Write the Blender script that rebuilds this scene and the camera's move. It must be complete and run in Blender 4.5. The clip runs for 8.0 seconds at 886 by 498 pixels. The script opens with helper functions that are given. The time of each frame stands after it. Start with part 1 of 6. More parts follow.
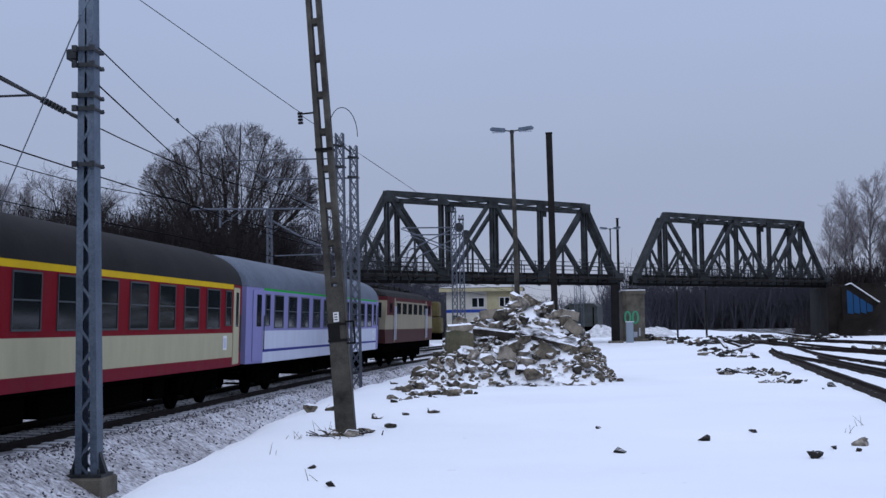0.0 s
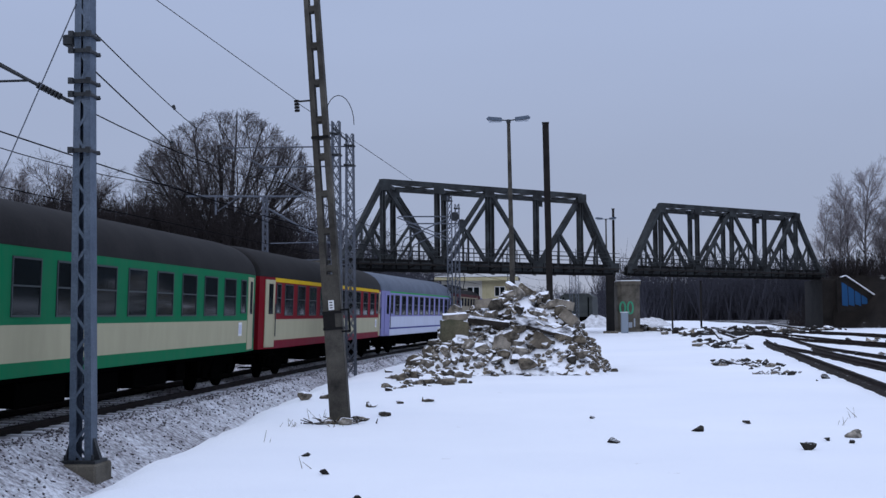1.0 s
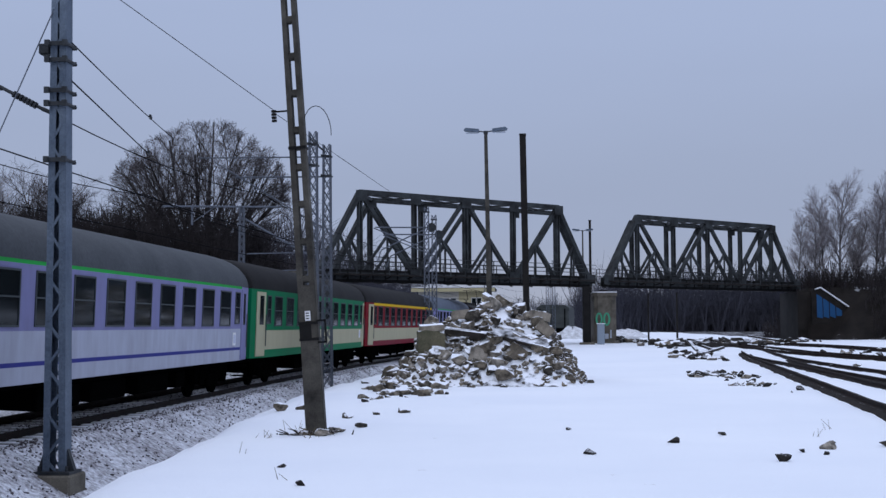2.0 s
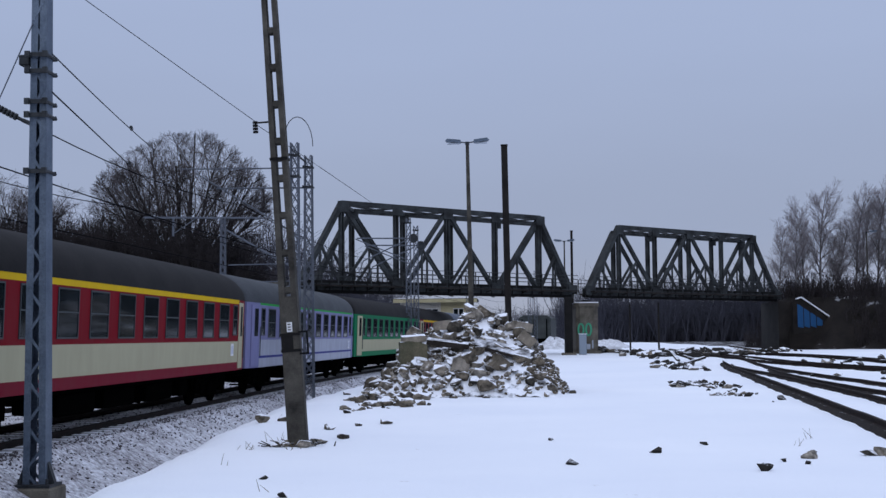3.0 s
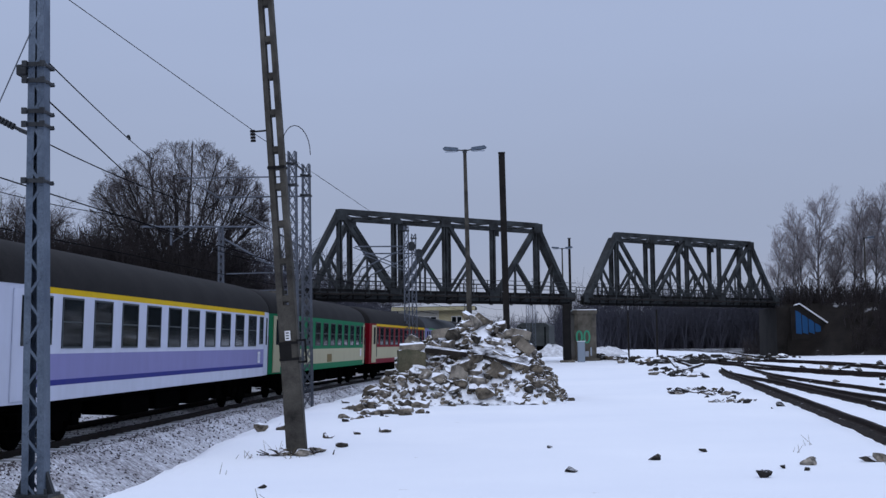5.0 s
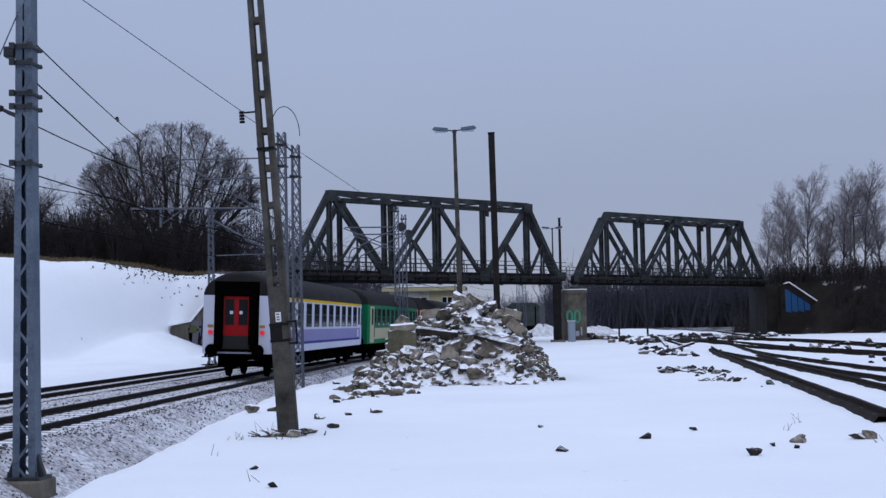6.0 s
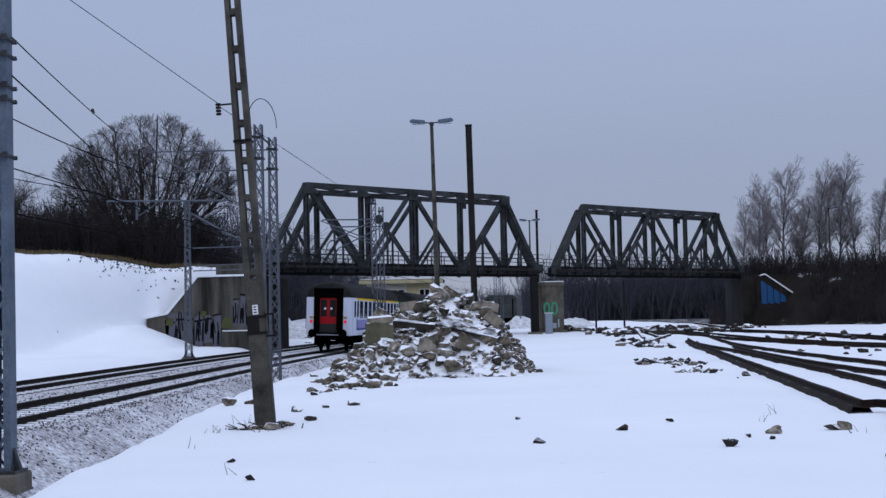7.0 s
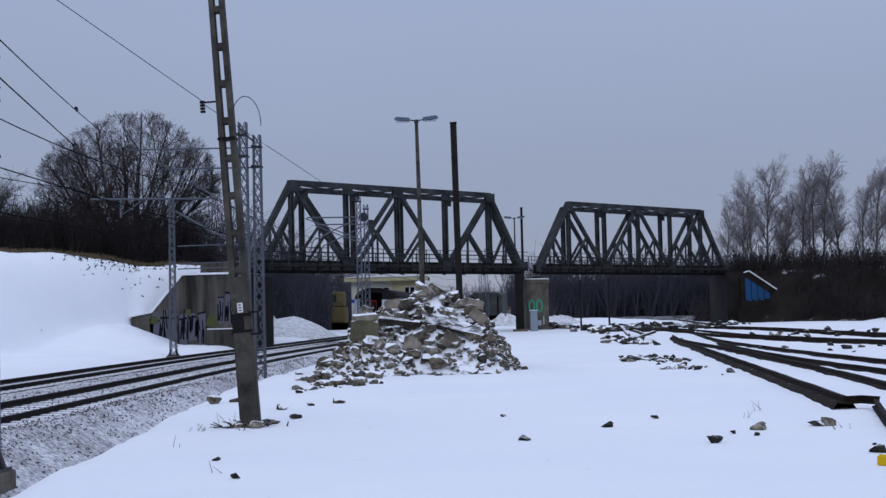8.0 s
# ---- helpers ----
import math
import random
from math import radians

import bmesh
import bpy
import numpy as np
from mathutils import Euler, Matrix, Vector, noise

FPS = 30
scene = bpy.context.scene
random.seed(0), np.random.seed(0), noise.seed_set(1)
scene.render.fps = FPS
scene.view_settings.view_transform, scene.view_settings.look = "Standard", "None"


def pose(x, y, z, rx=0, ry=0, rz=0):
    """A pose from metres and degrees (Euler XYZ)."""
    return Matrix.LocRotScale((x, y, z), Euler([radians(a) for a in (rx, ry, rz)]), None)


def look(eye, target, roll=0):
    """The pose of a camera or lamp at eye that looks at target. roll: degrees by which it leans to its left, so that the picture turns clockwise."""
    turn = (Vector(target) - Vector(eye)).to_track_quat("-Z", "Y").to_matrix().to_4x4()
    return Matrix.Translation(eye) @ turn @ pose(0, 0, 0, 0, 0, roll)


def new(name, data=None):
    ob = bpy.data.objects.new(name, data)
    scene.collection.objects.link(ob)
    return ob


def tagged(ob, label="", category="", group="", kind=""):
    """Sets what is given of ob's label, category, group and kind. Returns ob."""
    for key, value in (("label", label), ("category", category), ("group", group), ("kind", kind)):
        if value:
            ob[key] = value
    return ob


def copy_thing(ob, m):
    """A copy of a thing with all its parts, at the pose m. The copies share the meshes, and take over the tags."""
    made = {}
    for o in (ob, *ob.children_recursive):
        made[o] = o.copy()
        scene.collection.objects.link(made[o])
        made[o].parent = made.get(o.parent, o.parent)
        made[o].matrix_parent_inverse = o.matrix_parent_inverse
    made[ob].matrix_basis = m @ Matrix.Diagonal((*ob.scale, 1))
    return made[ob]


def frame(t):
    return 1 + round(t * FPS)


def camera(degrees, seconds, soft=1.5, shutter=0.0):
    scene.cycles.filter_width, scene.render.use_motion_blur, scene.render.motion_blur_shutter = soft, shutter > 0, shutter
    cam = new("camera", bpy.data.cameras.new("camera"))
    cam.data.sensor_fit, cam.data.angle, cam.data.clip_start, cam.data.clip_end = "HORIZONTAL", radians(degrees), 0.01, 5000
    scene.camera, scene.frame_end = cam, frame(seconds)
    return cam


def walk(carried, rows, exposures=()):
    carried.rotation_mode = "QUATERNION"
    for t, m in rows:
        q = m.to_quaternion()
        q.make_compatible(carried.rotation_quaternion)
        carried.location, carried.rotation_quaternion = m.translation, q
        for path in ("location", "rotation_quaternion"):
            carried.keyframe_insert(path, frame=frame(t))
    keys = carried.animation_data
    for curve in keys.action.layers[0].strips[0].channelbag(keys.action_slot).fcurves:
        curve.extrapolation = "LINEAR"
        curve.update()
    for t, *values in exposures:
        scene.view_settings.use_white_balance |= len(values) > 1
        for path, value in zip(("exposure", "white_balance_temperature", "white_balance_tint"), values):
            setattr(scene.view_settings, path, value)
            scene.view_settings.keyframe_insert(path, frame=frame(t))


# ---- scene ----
# ---------------------------------------------------------------- camera
EYE = (0.0, 0.0, 1.853)
PATH = [  # seconds, pitch, roll, yaw
    (0.0, 3.330, 0.914, 5.267), (0.5, 2.789, 0.452, 5.374), (1.0, 2.853, 0.465, 5.054), (1.5, 3.082, 0.353, 4.605),
    (3.0, 3.779, 0.514, 3.275), (3.5, 3.992, 0.621, 3.344), (4.0, 4.068, 0.727, 3.266), (4.5, 4.314, 0.688, 3.303),
    (6.0, 3.270, 1.100, 2.800), (6.5, 3.034, 1.236, 2.627), (7.0, 2.919, 1.213, 1.826), (7.5, 2.874, 1.415, 1.344),
    (8.0, 2.799, 1.357, 1.185)]
cam = camera(36.9, 8.0, soft=1.45)
walk(cam, [(t, pose(*EYE, 90 + p, r, y)) for t, p, r, y in PATH], exposures=[(0.0, 0.0), (3.5, -0.08), (6.5, -0.08), (8.0, -0.2)])

# ---------------------------------------------------------------- world and sun (overcast winter day)
world = bpy.data.worlds.new("overcast_sky")
scene.world = world
world.use_nodes = True
wn, wl = world.node_tree.nodes, world.node_tree.links
wn.clear()
w_out, w_bg = wn.new("ShaderNodeOutputWorld"), wn.new("ShaderNodeBackground")
w_sky = wn.new("ShaderNodeTexSky")
w_sky.sky_type, w_sky.sun_disc = "NISHITA", False
w_sky.sun_elevation, w_sky.sun_rotation = radians(24), radians(200)
w_sky.air_density, w_sky.dust_density = 1.0, 4.0
w_scale = wn.new("ShaderNodeVectorMath")
w_scale.operation, w_scale.inputs[3].default_value = "SCALE", 0.06
w_co, w_sep = wn.new("ShaderNodeTexCoord"), wn.new("ShaderNodeSeparateXYZ")
w_ramp = wn.new("ShaderNodeValToRGB")
for k, (p, c) in enumerate([(0.0, (0.43, 0.47, 0.59, 1)), (0.08, (0.37, 0.435, 0.61, 1)), (0.25, (0.42, 0.505, 0.73, 1)), (0.6, (0.75, 0.86, 1.16, 1)), (1.0, (1.0, 1.12, 1.46, 1))]):
    e = w_ramp.color_ramp.elements[0] if k == 0 else w_ramp.color_ramp.elements[-1] if k == 4 else w_ramp.color_ramp.elements.new(p)
    e.position, e.color = p, c
w_ramp.color_ramp.interpolation = "EASE"
w_noise, w_map = wn.new("ShaderNodeTexNoise"), wn.new("ShaderNodeMapping")
w_map.inputs["Scale"].default_value = (1.5, 1.5, 7.0)
w_noise.inputs["Scale"].default_value, w_noise.inputs["Detail"].default_value = 1.3, 3.0
w_rng = wn.new("ShaderNodeMapRange")
w_rng.inputs[3].default_value, w_rng.inputs[4].default_value = 0.93, 1.07
w_mul = wn.new("ShaderNodeVectorMath")
w_mul.operation = "SCALE"
w_mix = wn.new("ShaderNodeMix")
w_mix.data_type, w_mix.inputs[0].default_value = "RGBA", 0.92
wl.new(w_co.outputs["Generated"], w_sep.inputs[0])
wl.new(w_sep.outputs[2], w_ramp.inputs[0])
wl.new(w_co.outputs["Generated"], w_map.inputs[0])
wl.new(w_map.outputs[0], w_noise.inputs["Vector"])
wl.new(w_noise.outputs[0], w_rng.inputs[0])
wl.new(w_ramp.outputs[0], w_mul.inputs[0])
wl.new(w_rng.outputs[0], w_mul.inputs[3])
wl.new(w_sky.outputs[0], w_scale.inputs[0])
wl.new(w_scale.outputs[0], w_mix.inputs[6])
wl.new(w_mul.outputs[0], w_mix.inputs[7])
wl.new(w_mix.outputs[2], w_bg.inputs[0])
wl.new(w_bg.outputs[0], w_out.inputs[0])
sun = new("sun", bpy.data.lights.new("sun", "SUN"))
sun.data.energy, sun.data.angle, sun.data.color = 0.35, radians(30), (0.93, 0.97, 1.0)
sun.matrix_world = look((-20, -60, 40), (0, 0, 0))

# ---------------------------------------------------------------- materials
def nodes_of(name):
    m = bpy.data.materials.new(name)
    m.use_nodes = True
    return m, m.node_tree.nodes, m.node_tree.links, m.node_tree.nodes["Principled BSDF"]


def noise_node(n, l, scale, detail=4.0, rough=0.55, coord="Object"):
    tc, nz = n.new("ShaderNodeTexCoord"), n.new("ShaderNodeTexNoise")
    nz.inputs["Scale"].default_value, nz.inputs["Detail"].default_value, nz.inputs["Roughness"].default_value = scale, detail, rough
    l.new(tc.outputs[coord], nz.inputs["Vector"])
    return nz


def ramp_node(n, l, src, stops):
    r = n.new("ShaderNodeValToRGB")
    while len(r.color_ramp.elements) < len(stops):
        r.color_ramp.elements.new(0.5)
    for e, (p, c) in zip(r.color_ramp.elements, stops):
        e.position, e.color = p, (*c, 1) if len(c) == 3 else c
    l.new(src, r.inputs[0])
    return r


def mix_node(n, l, fac, a, b, mode="MIX"):
    m = n.new("ShaderNodeMix")
    m.data_type, m.blend_type = "RGBA", mode
    for sock, v in ((m.inputs[0], fac), (m.inputs[6], a), (m.inputs[7], b)):
        if isinstance(v, (int, float)):
            sock.default_value = v
        elif isinstance(v, tuple):
            sock.default_value = (*v, 1)
        else:
            l.new(v, sock)
    return m.outputs[2]


def bump(n, l, bsdf, src, strength, dist=0.02):
    b = n.new("ShaderNodeBump")
    b.inputs["Strength"].default_value, b.inputs["Distance"].default_value = strength, dist
    l.new(src, b.inputs["Height"])
    l.new(b.outputs[0], bsdf.inputs["Normal"])


def snow_factor(n, l, low, high, nz):
    """How much snow lies on a face: by the way it faces up, broken by noise."""
    g, s, a, r = n.new("ShaderNodeNewGeometry"), n.new("ShaderNodeSeparateXYZ"), n.new("ShaderNodeMath"), n.new("ShaderNodeMapRange")
    l.new(g.outputs["Normal"], s.inputs[0])
    a.operation = "MULTIPLY_ADD"
    l.new(nz.outputs[0], a.inputs[0])
    a.inputs[1].default_value = 0.7
    l.new(s.outputs[2], a.inputs[2])
    r.inputs[1].default_value, r.inputs[2].default_value = low, high
    l.new(a.outputs[0], r.inputs[0])
    return r.outputs[0]


SNOW = (0.86, 0.88, 0.93)


def mottled(name, a, b, scale=6.0, rough=0.8, metal=0.0, grain=60.0, relief=0.25, snow=None, rnd=0.0, coord="Object"):
    """Two-scale mottled surface, with snow on faces that look up where asked."""
    m, n, l, p = nodes_of(name)
    big, fine = noise_node(n, l, scale, 5.0, 0.6, coord), noise_node(n, l, grain, 3.0, 0.6, coord)
    col = ramp_node(n, l, big.outputs[0], [(0.3, a), (0.7, b)]).outputs[0]
    shade = ramp_node(n, l, fine.outputs[0], [(0.25, (0.7, 0.7, 0.7)), (0.75, (1.15, 1.15, 1.15))]).outputs[0]
    col = mix_node(n, l, 1.0, col, shade, "MULTIPLY")
    if rnd:
        oi = n.new("ShaderNodeObjectInfo")
        tone = ramp_node(n, l, oi.outputs["Random"], [(0.0, (1 - rnd,) * 3), (0.5, (1, 1 - rnd * 0.1, 1 - rnd * 0.25)), (1.0, (1 + rnd,) * 3)]).outputs[0]
        col = mix_node(n, l, 1.0, col, tone, "MULTIPLY")
    if snow:
        col = mix_node(n, l, snow_factor(n, l, snow[0], snow[1], big), col, SNOW)
    l.new(col, p.inputs["Base Color"])
    p.inputs["Roughness"].default_value, p.inputs["Metallic"].default_value = rough, metal
    p.inputs["Specular IOR Level"].default_value = 0.18
    bump(n, l, p, fine.outputs[0], relief, 0.01)
    return m


def snow_ground_material():
    m, n, l, p = nodes_of("trodden_snow")
    big, fine, mid = noise_node(n, l, 0.12, 4.0), noise_node(n, l, 25.0, 4.0), noise_node(n, l, 1.6, 6.0, 0.65)
    base = ramp_node(n, l, big.outputs[0], [(0.3, (0.80, 0.83, 0.89)), (0.7, (0.88, 0.90, 0.94))]).outputs[0]
    speck = ramp_node(n, l, mid.outputs[0], [(0.70, (0, 0, 0)), (0.76, (1, 1, 1))]).outputs[0]
    col = mix_node(n, l, speck, base, (0.30, 0.27, 0.24))
    l.new(col, p.inputs["Base Color"])
    p.inputs["Roughness"].default_value = 0.75
    add = n.new("ShaderNodeMath")
    add.operation = "MULTIPLY_ADD"
    l.new(mid.outputs[0], add.inputs[0])
    add.inputs[1].default_value = 3.0
    l.new(fine.outputs[0], add.inputs[2])
    bump(n, l, p, add.outputs[0], 0.35, 0.03)
    return m


def ballast_material():
    m, n, l, p = nodes_of("snowy_ballast")
    fine, mid = noise_node(n, l, 9.0, 5.0, 0.75), noise_node(n, l, 0.8, 3.0)
    vor = n.new("ShaderNodeTexVoronoi")
    vor.inputs["Scale"].default_value = 14.0
    tc = n.new("ShaderNodeTexCoord")
    l.new(tc.outputs["Object"], vor.inputs["Vector"])
    stone = ramp_node(n, l, vor.outputs["Color"], [(0.1, (0.07, 0.06, 0.066)), (0.9, (0.22, 0.195, 0.205))]).outputs[0]
    add = n.new("ShaderNodeMath")
    add.operation = "MULTIPLY_ADD"
    l.new(mid.outputs[0], add.inputs[0])
    add.inputs[1].default_value = 0.35
    l.new(fine.outputs[0], add.inputs[2])
    cover = ramp_node(n, l, add.outputs[0], [(0.55, (0.06, 0.06, 0.06)), (0.82, (0.85, 0.85, 0.85))]).outputs[0]
    l.new(mix_node(n, l, cover, stone, SNOW), p.inputs["Base Color"])
    p.inputs["Roughness"].default_value = 0.85
    bump(n, l, p, vor.outputs["Distance"], 0.6, 0.03)
    return m


def streaked_concrete():
    """Old cast concrete with damp streaks running down it."""
    m, n, l, p = nodes_of("streaked_damp_concrete")
    tc, mp, nz = n.new("ShaderNodeTexCoord"), n.new("ShaderNodeMapping"), n.new("ShaderNodeTexNoise")
    mp.inputs["Scale"].default_value = (1.0, 1.0, 0.12)
    nz.inputs["Scale"].default_value, nz.inputs["Detail"].default_value = 1.5, 5.0
    l.new(tc.outputs["Object"], mp.inputs[0])
    l.new(mp.outputs[0], nz.inputs["Vector"])
    grain = noise_node(n, l, 14.0, 5.0, 0.7)
    streak = ramp_node(n, l, nz.outputs[0], [(0.32, (0.022, 0.020, 0.018)), (0.5, (0.075, 0.069, 0.06)), (0.72, (0.13, 0.12, 0.103))]).outputs[0]
    fine = ramp_node(n, l, grain.outputs[0], [(0.3, (0.72, 0.72, 0.72)), (0.7, (1.12, 1.12, 1.12))]).outputs[0]
    l.new(mix_node(n, l, 1.0, streak, fine, "MULTIPLY"), p.inputs["Base Color"])
    p.inputs["Roughness"].default_value, p.inputs["Specular IOR Level"].default_value = 0.92, 0.15
    bump(n, l, p, grain.outputs[0], 0.4, 0.02)
    return m


def paint(name, c, rough=0.55, dirt=0.12, metal=0.0):
    """Weathered coach paint: soft streaks of road dirt over one colour."""
    m, n, l, p = nodes_of(name)
    tc, mp, nz = n.new("ShaderNodeTexCoord"), n.new("ShaderNodeMapping"), n.new("ShaderNodeTexNoise")
    mp.inputs["Scale"].default_value = (1.0, 1.2, 0.35)
    nz.inputs["Scale"].default_value, nz.inputs["Detail"].default_value = 2.5, 6.0
    l.new(tc.outputs["Object"], mp.inputs[0])
    l.new(mp.outputs[0], nz.inputs["Vector"])
    f = ramp_node(n, l, nz.outputs[0], [(0.35, (0, 0, 0)), (0.75, (dirt, dirt, dirt))]).outputs[0]
    l.new(mix_node(n, l, f, c, (0.10, 0.085, 0.07)), p.inputs["Base Color"])
    p.inputs["Roughness"].default_value, p.inputs["Metallic"].default_value = rough, metal
    p.inputs["Specular IOR Level"].default_value = 0.035
    return m


def plain(name, c, rough=0.5, metal=0.0):
    m, n, l, p = nodes_of(name)
    nz = noise_node(n, l, 12.0)
    l.new(mix_node(n, l, ramp_node(n, l, nz.outputs[0], [(0.3, (0, 0, 0)), (0.8, (0.35, 0.35, 0.35))]).outputs[0], c, tuple(v * 0.5 for v in c)), p.inputs["Base Color"])
    p.inputs["Specular IOR Level"].default_value = 0.0 if sum(c) < 0.1 else 0.2
    p.inputs["Roughness"].default_value, p.inputs["Metallic"].default_value = rough, metal
    return m


def glass_material(name, c, rough=0.08):
    m, n, l, p = nodes_of(name)
    nz = noise_node(n, l, 1.2, 2.0)
    l.new(ramp_node(n, l, nz.outputs[0], [(0.3, tuple(v * 0.6 for v in c)), (0.7, c)]).outputs[0], p.inputs["Base Color"])
    p.inputs["Roughness"].default_value = rough
    p.inputs["Specular IOR Level"].default_value = 0.12
    return m


def glow(name, c, strength):
    m, n, l, p = nodes_of(name)
    p.inputs["Base Color"].default_value = (*c, 1)
    p.inputs["Emission Color"].default_value, p.inputs["Emission Strength"].default_value = (*c, 1), strength
    return m


M_SNOW = snow_ground_material()
M_BALLAST = ballast_material()
M_RAIL = mottled("rusty_rail_steel", (0.007, 0.005, 0.0045), (0.017, 0.011, 0.009), 3.0, 0.75, 0.2, 40, 0.2)
M_YARDRAIL = mottled("deep_rust", (0.008, 0.0055, 0.005), (0.026, 0.015, 0.011), 3.0, 0.85, 0.1, 40, 0.3)
M_SLEEPER = mottled("snowy_concrete_sleeper", (0.07, 0.065, 0.06), (0.16, 0.145, 0.13), 4, 0.9, 0, 60, 0.3, (0.9, 1.3))
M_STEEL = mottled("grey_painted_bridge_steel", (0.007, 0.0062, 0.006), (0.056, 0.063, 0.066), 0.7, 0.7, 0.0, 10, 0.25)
M_STEEL_DARK = mottled("dark_steel", (0.004, 0.004, 0.0042), (0.012, 0.011, 0.0105), 1.2, 0.7, 0.1, 20, 0.3)
M_DECKSNOW = mottled("deck_planks_with_snow", (0.015, 0.013, 0.012), (0.035, 0.03, 0.027), 2.0, 0.9, 0, 20, 0.3, (1.15, 1.5))
M_MAST = mottled("weathered_galvanised_steel", (0.075, 0.10, 0.14), (0.14, 0.175, 0.225), 2.0, 0.55, 0.35, 30, 0.15)
M_MASTFAR = mottled("dull_galvanised_steel", (0.075, 0.085, 0.105), (0.13, 0.145, 0.175), 2.0, 0.6, 0.3, 30, 0.15)
M_FITTING = mottled("dark_mast_fitting", (0.02, 0.022, 0.026), (0.055, 0.06, 0.065), 3.0, 0.6, 0.4, 30, 0.2)
M_CONC = mottled("old_concrete", (0.06, 0.053, 0.043), (0.17, 0.152, 0.122), 1.2, 0.9, 0, 35, 0.4)
M_CONC_POLE = mottled("lichen_stained_concrete", (0.022, 0.020, 0.018), (0.105, 0.097, 0.082), 2.0, 0.92, 0, 45, 0.5)
M_STONE = mottled("rubble_stone_with_snow", (0.012, 0.0105, 0.0095), (0.29, 0.262, 0.222), 1.2, 0.95, 0, 25, 0.6, (1.02, 1.14), 0.7)
M_STONE_DARK = mottled("dark_wet_stone", (0.015, 0.014, 0.013), (0.05, 0.045, 0.04), 3.0, 0.9, 0, 25, 0.5, (1.2, 1.5), 0.3)
# earth darkened to carry the shade of the gaps; snow on upward faces
M_HEAPCORE = mottled("gap_shade_earth_and_snow", (0.012, 0.01, 0.009), (0.04, 0.034, 0.028), 2.5, 0.95, 0, 20, 0.8, (1.06, 1.17))
M_BARK = mottled("dark_bare_bark", (0.028, 0.025, 0.025), (0.06, 0.053, 0.05), 1.5, 0.95, 0, 12, 0.3)
M_BIRCH = mottled("pale_greyish_bark", (0.09, 0.085, 0.088), (0.18, 0.17, 0.175), 1.5, 0.95, 0, 12, 0.3)
M_TWIG = mottled("bare_brown_twigs", (0.065, 0.058, 0.063), (0.11, 0.098, 0.104), 0.7, 0.95, 0, 10, 0.1)
M_BRUSH = mottled("dead_brown_brush", (0.018, 0.0155, 0.017), (0.045, 0.038, 0.038), 0.4, 0.95, 0, 10, 0.1)
# bluish tint stands in for the haze in front of the far woods
M_FARWOOD = mottled("haze_tinted_far_wood", (0.04, 0.041, 0.054), (0.07, 0.071, 0.09), 0.1, 0.95, 0, 5, 0.1)
M_BLACK = plain("black_underframe", (0.0018, 0.0018, 0.0018), 0.95)
M_ROOF_DARK = mottled("sooty_grey_roof", (0.008, 0.0074, 0.0076), (0.0175, 0.016, 0.0158), 0.8, 0.85, 0, 14, 0.1)
M_ROOF_GREY = mottled("blue_grey_roof", (0.085, 0.105, 0.14), (0.13, 0.155, 0.20), 0.8, 0.6, 0, 14, 0.1)
M_RED, M_CREAM = paint("dark_red_paint", (0.17, 0.0015, 0.009)), paint("cream_paint", (0.40, 0.375, 0.25))
M_CREAM_DULL, M_MAROON = paint("grimy_cream_paint", (0.27, 0.235, 0.165), dirt=0.3), paint("grimy_maroon_paint", (0.06, 0.004, 0.008), dirt=0.3)
M_GREEN = paint("green_paint", (0.002, 0.15, 0.06))
M_GREEN_STRIPE = paint("bright_green_stripe", (0.02, 0.33, 0.06))
M_YELLOW = paint("yellow_stripe_paint", (0.62, 0.40, 0.01))
M_LILAC, M_PALE = paint("lilac_paint", (0.225, 0.22, 0.42)), paint("pale_grey_white_paint", (0.52, 0.55, 0.66))
M_OCHRE_BROWN = paint("dull_brown_patch_paint", (0.17, 0.125, 0.05))
M_OCHRE = paint("dull_ochre_paint", (0.32, 0.2, 0.04))
M_NAVY = paint("navy_stripe_paint", (0.03, 0.035, 0.20))
M_ROSE = paint("faded_red_skirt_paint", (0.16, 0.007, 0.02))
M_GLASS = glass_material("dark_coach_glass", (0.010, 0.014, 0.016))
M_FRAME = plain("dull_aluminium_frame", (0.05, 0.06, 0.064), 0.6, 0.2)
M_TAIL = glow("lit_red_tail_lamp", (0.75, 0.005, 0.02), 0.35)
M_GREYPANEL = plain("dark_grey_panel_paint", (0.03, 0.03, 0.03), 0.7)
M_REDDOOR = paint("bright_red_end_door", (0.26, 0.008, 0.012))
M_WHITE = plain("white_enamel", (0.75, 0.75, 0.75), 0.5)
M_WALL = mottled("pale_plaster", (0.52, 0.50, 0.44), (0.64, 0.62, 0.55), 1.0, 0.9, 0, 20, 0.2)
M_WALL_YELLOW = mottled("yellowish_plaster", (0.42, 0.37, 0.22), (0.52, 0.47, 0.30), 1.0, 0.9, 0, 20, 0.2)
M_BLUE = plain("blue_painted_band", (0.02, 0.06, 0.32), 0.6)
M_SPRAY_GREEN, M_SPRAY_BLUE = plain("green_spray_paint", (0.06, 0.33, 0.19), 0.7), plain("blue_spray_paint", (0.015, 0.075, 0.19), 0.8)
M_SPRAY_MAUVE, M_SPRAY_LIME = plain("pale_mauve_spray_paint", (0.105, 0.108, 0.135), 0.8), plain("dull_lime_spray_paint", (0.075, 0.085, 0.03), 0.8)
M_SPRAY_BLACK, M_SPRAY_WHITE = plain("black_spray_paint", (0.015, 0.015, 0.02), 0.6), plain("pale_spray_paint", (0.36, 0.40, 0.46), 0.6)
